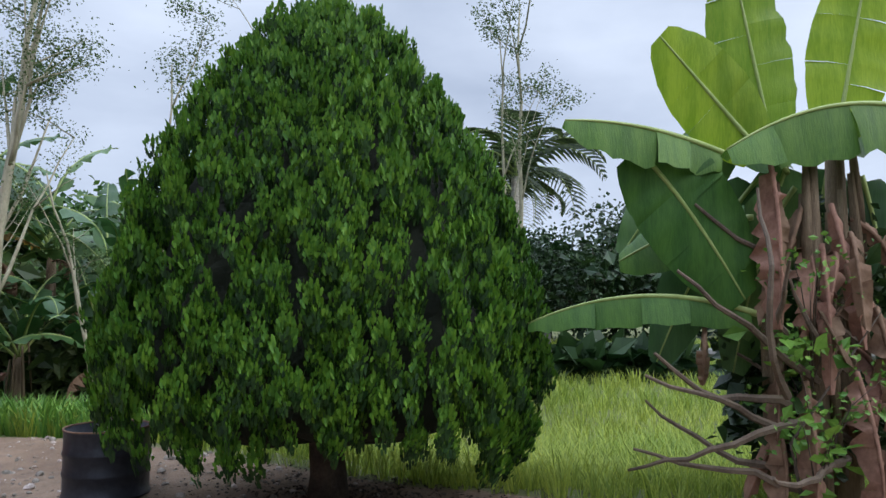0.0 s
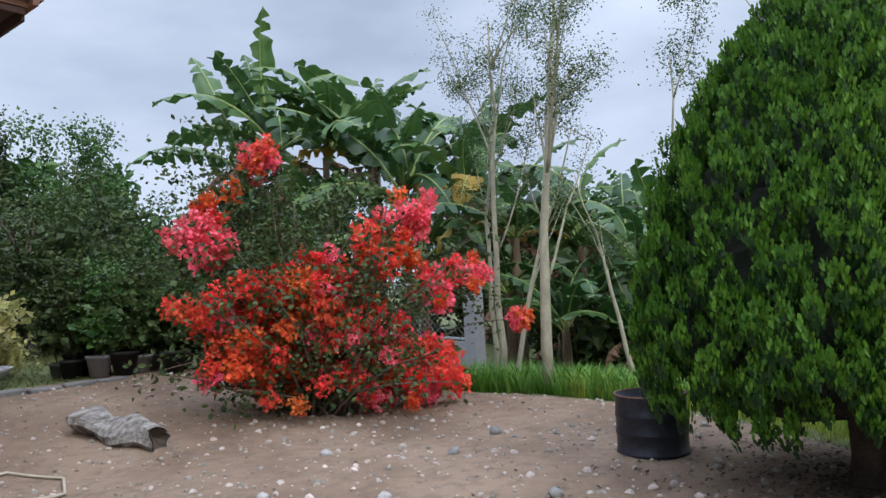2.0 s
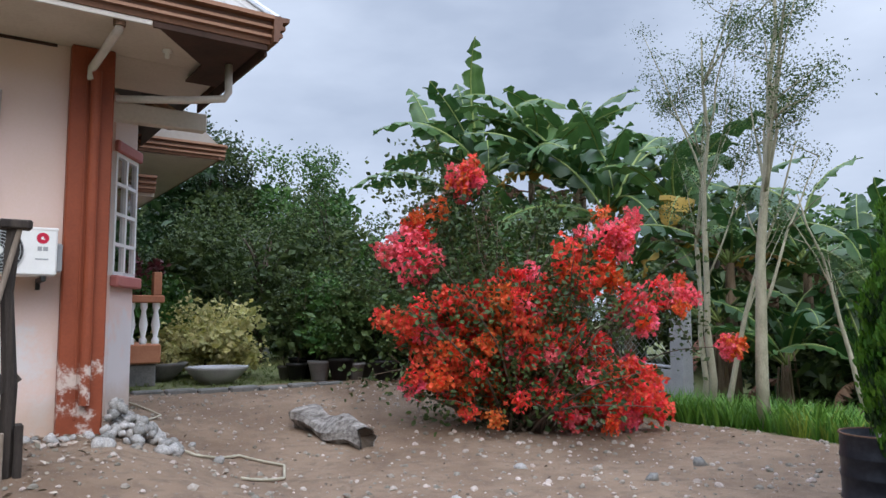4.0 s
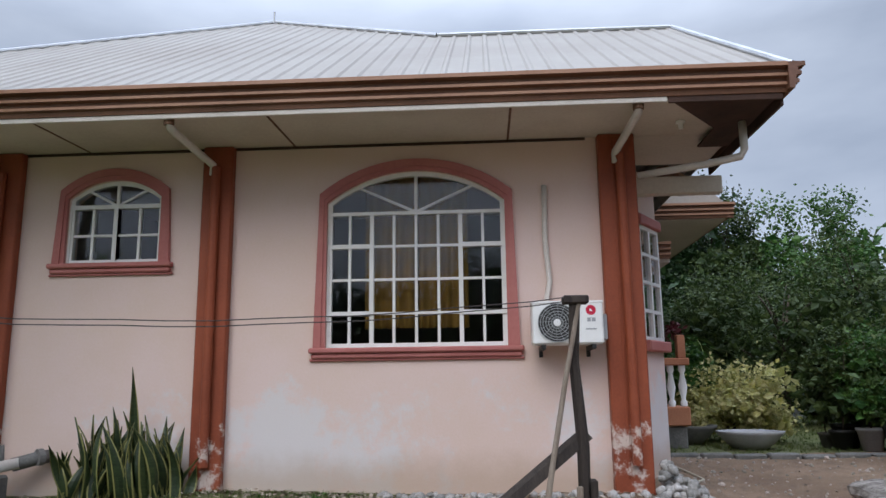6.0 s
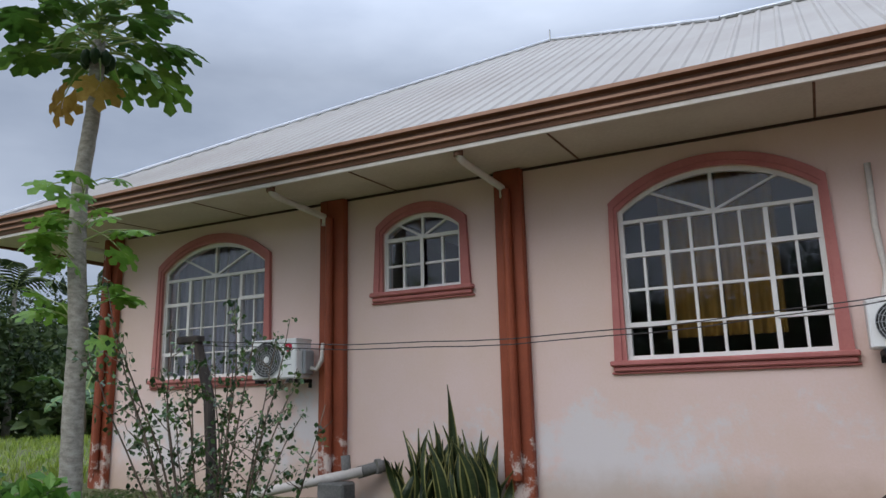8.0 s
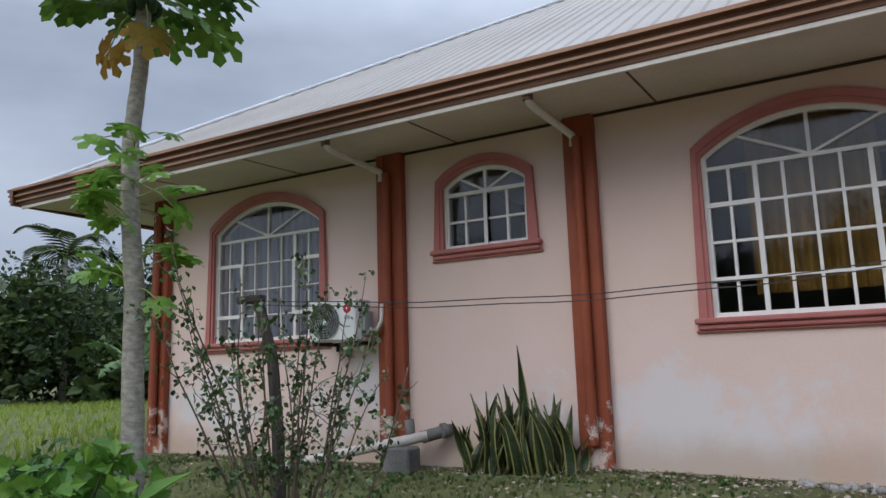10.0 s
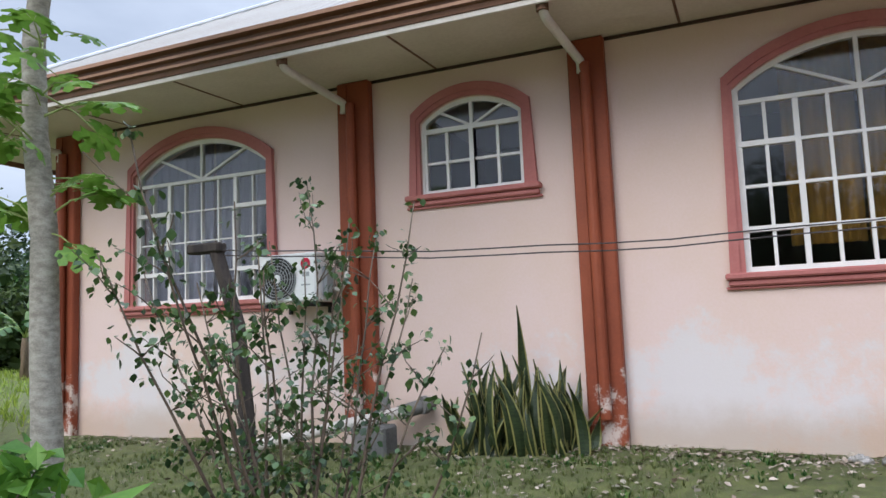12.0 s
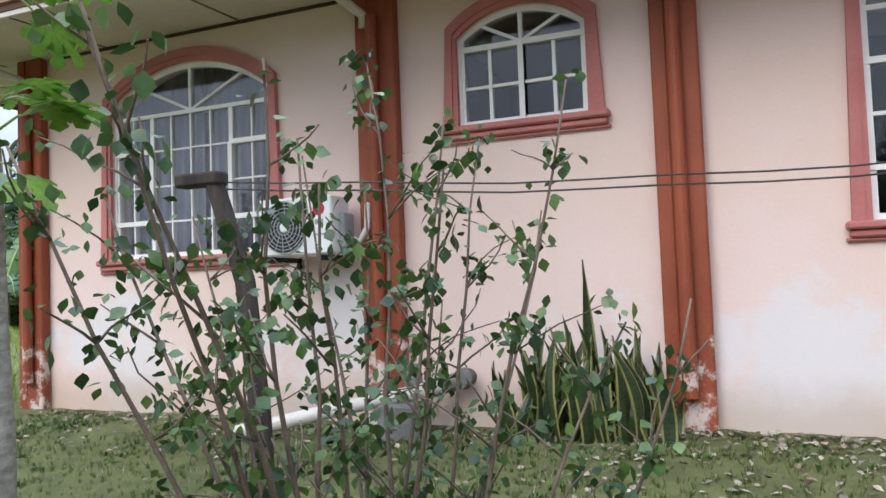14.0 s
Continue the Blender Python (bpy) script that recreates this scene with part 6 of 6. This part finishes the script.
bushy_tree(8.3, 13.5, 5.0, 2.6, M["leaf"], "upright leafy tree behind the garden fence", 2600, 0.2, "tree", 0.08, 0.3, "garden trees")
bushy_tree(6.2, 18.0, 7.4, 3.6, M["leaf_dark"], "tall open tree behind the house", 1500, 0.2, "tree", 0.1, 0.35, "garden trees")
for bx, by, h, w, mt, lf in ((4.9, 8.6, 3.6, 3.2, "leaf_mid", 0.10), (6.4, 8.4, 3.9, 3.0, "leaf_mid", 0.10), (7.6, 7.6, 3.5, 2.6, "leaf", 0.10), (3.4, 10.2, 3.2, 2.4, "leaf_mid", 0.11), (8.7, 15.6, 7.0, 3.6, "leaf", 0.16), (6.9, 17.2, 6.4, 3.0, "leaf_mid", 0.15)):
    bushy_tree(bx, by, h, w, M[mt], "rounded leafy bush at the back of the garden" if h < 5 else "tall leafy tree behind the garden", 2600, lf, "tree", 0.06, 0.06 if h < 5 else 0.4, "garden trees")
bushy_tree(6.6, 21.5, 8.6, 3.6, M["leaf_mid"], "tall open tree behind the rear wing", 1300, 0.17, "tree", 0.1, 0.4, "garden trees")
palm(2.5, 8.8, 1.3, 12, 0.62, "short garden palm with arching fronds beside the porch", 0.1)
palm(3.2, 15.5, 1.6, 11, 0.75, "short garden palm with arching fronds", 0.1)
palm(4.4, 16.5, 2.0, 11, 0.75, "short garden palm with arching fronds", 0.1)
palm(6.0, 19.5, 3.0, 11, 0.8, "garden palm with arching fronds behind the fence", 0.1)
banana(2.0, 12.5, 1.6, 8, "far", 0.85, 1)

# ---- east side of the house: bay, porch, lower roofs ----
bay = MB()
bay.prism([(0.225, 1.15), (0.50, 1.15), (0.82, 1.66), (0.82, 3.9), (0.225, 3.9)], -0.3, 1.80, axis=2)
bay.prism([(0.225, 1.15), (0.50, 1.15), (0.82, 1.66), (0.82, 3.9), (0.225, 3.9)], 3.1, 3.73, axis=2)
bay.box((0.225, 1.25, 1.80), (0.40, 3.9, 3.1))
tagged(part("wall_bay", bay, M["wall"]), "pink plaster bay on the side of the house", "wall", kind="structure")
bw = thing("window_4", "tall narrow white grid window in the bay", "window", pose(0.50, 1.15, 0, 0, 0, math.degrees(math.atan2(0.51, 0.32))), kind="structure")
bl = math.hypot(0.32, 0.51)
fr = MB()
for a, b in (((0.02, 1.80), (0.02, 3.1)), ((bl - 0.02, 1.80), (bl - 0.02, 3.1)), ((0, 1.82), (bl, 1.82)), ((0, 3.08), (bl, 3.08)), ((bl / 2, 1.80), (bl / 2, 3.1))):
    bar(fr, a, b, 0.045, -0.02, 0.04)
part("window_frame", fr, M["white"], bw)
for z in (2.13, 2.45, 2.77):
    q = MB()
    bar(q, (0, z), (bl, z), 0.035, -0.02, 0.04)
    part("glazing_bar", q, M["white"], bw)
pn = part("pane", MB().box((0.02, 0.008, 1.81), (bl - 0.02, 0.013, 3.09)), M["glass"], bw)
pn.visible_shadow = False
part("window_sill", MB().box((-0.03, -0.09, 1.68), (bl + 0.03, -0.002, 1.80), 0.015).box((-0.03, -0.06, 3.1), (bl + 0.03, -0.002, 3.22), 0.015), M["trim"], bw)

wing = MB().box((-3.0, 5.8, -0.3), (1.3, 14.0, 3.86))
tagged(part("wall_wing", wing, M["wall"]), "pink plaster wall of the rear wing", "wall", kind="structure")
porch = thing("porch", "small porch with white balusters and orange cement rails", "porch", kind="structure")
part("slab", MB().box((0.9, 4.2, 0.72), (1.75, 5.79, 1.0), 0.02), M["clay"], porch)
part("footing", MB().box((0.9, 4.26, -0.2), (1.70, 5.79, 0.716), 0.02), M["concrete_wet"], porch)
part("rail", MB().box((0.9, 4.2, 1.60), (1.78, 4.38, 1.71), 0.015), M["clay"], porch)
for i in range(5):
    part("baluster", MB().lathe([(0.05, 0), (0.055, 0.07), (0.03, 0.10), (0.065, 0.28), (0.03, 0.48), (0.055, 0.53), (0.05, 0.605)], 12, centre=(1.0 + 0.17 * i, 4.29, 1.0)), M["white"], porch, smooth=True)
part("post", MB().box((1.62, 4.22, 1.71), (1.74, 4.36, 2.05), 0.01), M["clay"], porch)
rw = thing("roof_wing", "cream ribbed roof of the rear wing with brown gutters", "roof", kind="structure")
part("roof_sheet", MB().prism([(-3.2, 4.13), (2.60, 4.13), (1.15, 5.45), (-3.2, 5.45)], 4.5, 13.5), M["roof"], rw)
part("gutter_run", gutter_run((1.25, 4.46, 3.92), (2.68, 4.46, 3.92), (0, -1, 0)), [M["gutter"], M["gutter_hi"]], rw)
part("gutter_run", gutter_run((2.58, 4.4, 3.92), (2.58, 13.5, 3.92), (1, 0, 0)), [M["gutter"], M["gutter_hi"]], rw)
part("soffit", MB().box((1.25, 4.47, 3.86), (2.57, 13.5, 3.90)), M["soffit"], rw)
part("porch_eave", gutter_run((0.9, 3.6, 3.15), (1.45, 3.6, 3.15), (0, -1, 0)), [M["gutter"], M["gutter_hi"]], rw)
part("porch_eave_soffit", MB().box((0.9, 3.62, 3.06), (1.45, 5.79, 3.14)), M["soffit"], rw)
part("bay_eave", gutter_run((0.9, 1.75, 3.74), (1.30, 2.3, 3.74), (0.81, -0.59, 0)), [M["gutter"], M["gutter_hi"]], rw)
pz = thing("rain_pipe", "horizontal white rain pipe under the corner eave", "pipe", group="rain pipes")
part("pipe", MB().tube([(0.28, -0.1, 3.30), (0.85, -0.35, 3.32), (1.12, -0.5, 3.34), (1.15, -0.52, 3.40), (1.15, -0.52, 3.66)], 0.035, 10), M["pipe"], pz, smooth=True)
tagged(part("eave_beam", MB().box((0.27, 0.3, 3.22), (1.2, 0.42, 3.40), 0.01), M["soffit"]), "painted timber beam under the corner eave", "beam", kind="structure")
lamp = thing("bulb_holder", "bare lamp holder on the eave soffit", "lamp", pose(0.62, -0.45, 3.713))
part("holder", MB().lathe([(0.04, 0), (0.045, -0.02), (0.022, -0.03), (0.022, -0.075), (0.001, -0.08)], 14), M["white"], lamp, smooth=True)

# ---- west side ----
for bx, by, h, w, mt in ((-34, 11, 6, 8, "leaf_mid"), (-38, 17, 6, 9, "leaf_mid"), (-44, 26, 9, 9, "leaf_dark"), (-30, 19, 5, 6, "leaf"), (-52, 36, 8, 12, "leaf_mid"), (-40, 5, 5, 9, "leaf"), (-46, 12, 7, 10, "leaf_mid"), (-28, 14, 3, 4, "leaf_mid")):
    bushy_tree(bx, by, h, w, M[mt], "broad leafy tree in the distance", 2400, 0.34)
palm(-30, 17.5, 7.5, 13, 1.0, "coconut palm beyond the grass field", 0.4)
palm(-33, 13.5, 6.5, 13, 1.0, "coconut palm beyond the grass field", -0.3)
banana(-22, 8.8, 1.2, 7, "far", 0.9, 0)
# behind the walk: the trees that the window panes mirror
for bx, by, h, w in ((-6, -23, 5.5, 8), (1, -24, 6, 8), (-13, -23, 5.5, 8), (8, -26, 5.5, 8), (-20, -20, 5.5, 8), (-2.5, -27, 7, 8)):
    bushy_tree(bx, by, h, w, M["leaf_dark"], "broad leafy tree across the yard", 2000, 0.32)


# ---- grass, litter ----
def tuft(n, h, w, seed):
    rr = random.Random(seed)
    v, f = [], []
    for i in range(n):
        a = rr.uniform(0, 6.28)
        d = Vector((math.cos(a), math.sin(a), 0))
        s = Vector((-d.y, d.x, 0)) * w
        b = d * rr.uniform(0, 0.25) * h
        l = rr.uniform(0.5, 1.0) * h
        o = len(v)
        v += [b - s, b + s, b + d * l * 0.22 + Vector((0, 0, l * 0.62)) + s * 0.7, b + d * l * 0.22 + Vector((0, 0, l * 0.62)) - s * 0.7, b + d * l * 0.55 + Vector((0, 0, l * 0.95))]
        f += [(o, o + 1, o + 2, o + 3), (o + 3, o + 2, o + 4)]
    return [tuple(p) for p in v], f


def sow(name, label, n, box, h, w, material, test, blades=6, lo=0.6):
    tv, tf = tuft(blades, 1.0, w, 5)
    ms = []
    for _ in range(n):
        px, py = R.uniform(box[0], box[1]), R.uniform(box[2], box[3])
        if not test(px, py):
            continue
        m4 = np.eye(4)
        m4[:3, :3] = rotm(0, 0, R.uniform(0, 6.28)) * h * R.uniform(lo, 1.25)
        m4[:3, 3] = (px, py, ground_at(px, py) - 0.01)
        ms.append(m4)
    tagged(part(name, MB().scatter(tv, tf, ms), material), label, "grass", kind="stuff")


sow("lawn_grass", "short patchy grass along the house wall", 8000, (-10, -1.6, -3.8, -0.15), 0.055, 0.045, M["grass"], lambda a, b: noise.noise((a * 1.3, b * 1.3, 0)) > -0.25 + 0.25 * (a > -3))
sow("clover", "low broad-leaved weeds in the grass", 2600, (-9, -1.8, -3.6, -0.2), 0.05, 0.16, M["leaf"], lambda a, b: noise.noise((a * 2.1, b * 2.1, 4)) > 0.12, 5)
sow("dry_grass", "dry straw-coloured grass in the lawn", 2600, (-9.5, -1.2, -3.6, -0.15), 0.05, 0.035, M["litter"], lambda a, b: noise.noise((a * 1.7, b * 1.7, 9)) > 0.0, 5)
sow("field_grass", "tall yellow-green field grass", 9000, (5.0, 17, -14, -2.2), 0.36, 0.018, M["rice"], lambda a, b: float(grassy(a, b)) > 0.6 and a - 5 < 12 * R.random() + 1.5)
sow("verge_grass", "rough grass at the edge of the yard", 4200, (3.0, 8.0, -11.5, -6.4), 0.24, 0.022, M["rice"], lambda a, b: float(grassy(a, b)) > 0.45)
sow("far_field_grass", "tall yellow-green field grass farther off", 6000, (12, 34, -30, -6), 0.42, 0.03, M["rice"], lambda a, b: True)
sow("weeds", "bright green weeds under the slim trees", 2600, (7.1, 11, -4.5, 0.2), 0.42, 0.03, M["leaf_bright"], lambda a, b: True)
sow("garden_grass", "short green grass of the garden lawn", 3500, (1.2, 6.5, 3.5, 13), 0.07, 0.04, M["grass"], lambda a, b: True)
sow("west_grass", "yellow-green grass field beyond the house", 5000, (-32, -8, -4, 14), 0.22, 0.04, M["rice"], lambda a, b: a < -10.2 or b < -2.5)
lit = []
for i in range(2000):
    px = R.uniform(-4.4, 0.2) if i % 3 else R.uniform(-9.5, -4)
    py = -0.12 - abs(R.gauss(0, 0.28 if i % 2 else 1.1))
    m4 = np.eye(4)
    m4[:3, :3] = rotm(R.gauss(0, 0.35), R.gauss(0, 0.35), R.uniform(0, 6.28)) * R.uniform(0.03, 0.07)
    m4[:3, 3] = (px, py, ground_at(px, py) + 0.012)
    lit.append(m4)
tagged(part("leaf_litter", MB().scatter(LEAF_V, LEAF_F, lit), M["litter"]), "dry fallen leaves along the foot of the wall", "leaves", kind="stuff")

deb = []
for i in range(2600):
    a, q = R.uniform(0, 6.28), abs(R.gauss(0, 0.9))
    px, py = 4.66 + q * math.cos(a), -5.9 + q * math.sin(a)
    m4 = np.eye(4)
    m4[:3, :3] = rotm(R.gauss(0, 0.4), R.gauss(0, 0.4), R.uniform(0, 6.28)) * R.uniform(0.02, 0.05)
    m4[:3, 3] = (px, py, ground_at(px, py) + 0.006)
    deb.append(m4)
tagged(part("leaf_debris", MB().scatter(BACK_V, BACK_F, deb), M["bark_dark"]), "dark dry debris on the earth below the tree", "leaves", kind="stuff")
yl = []
for i in range(700):
    px, py = R.uniform(0.8, 6.6), R.uniform(-6, 2.5)
    m4 = np.eye(4)
    m4[:3, :3] = rotm(R.gauss(0, 0.4), R.gauss(0, 0.4), R.uniform(0, 6.28)) * R.uniform(0.02, 0.05)
    m4[:3, 3] = (px, py, ground_at(px, py) + 0.006)
    yl.append(m4)
tagged(part("yard_litter", MB().scatter(LEAF_V, LEAF_F, yl), M["twig"]), "brown fallen leaves scattered over the yard", "leaves", kind="stuff")
hz = [(0.95, 2.6), (1.15, 1.6), (0.75, 0.9), (0.62, 0.2), (1.0, -0.3), (1.5, 0.0), (1.75, -0.5), (1.55, -1.0), (1.0, -1.3)]
hp = []
for a, b in zip(hz, hz[1:]):
    hp += [(a[0] + (b[0] - a[0]) * i / 6, a[1] + (b[1] - a[1]) * i / 6) for i in range(6)]
tagged(part("garden_hose", MB().tube([(a, b, ground_at(a, b) + 0.018) for a, b in hp], 0.013, 7), M["hose"], smooth=True), "faded garden hose lying on the earth", "hose")
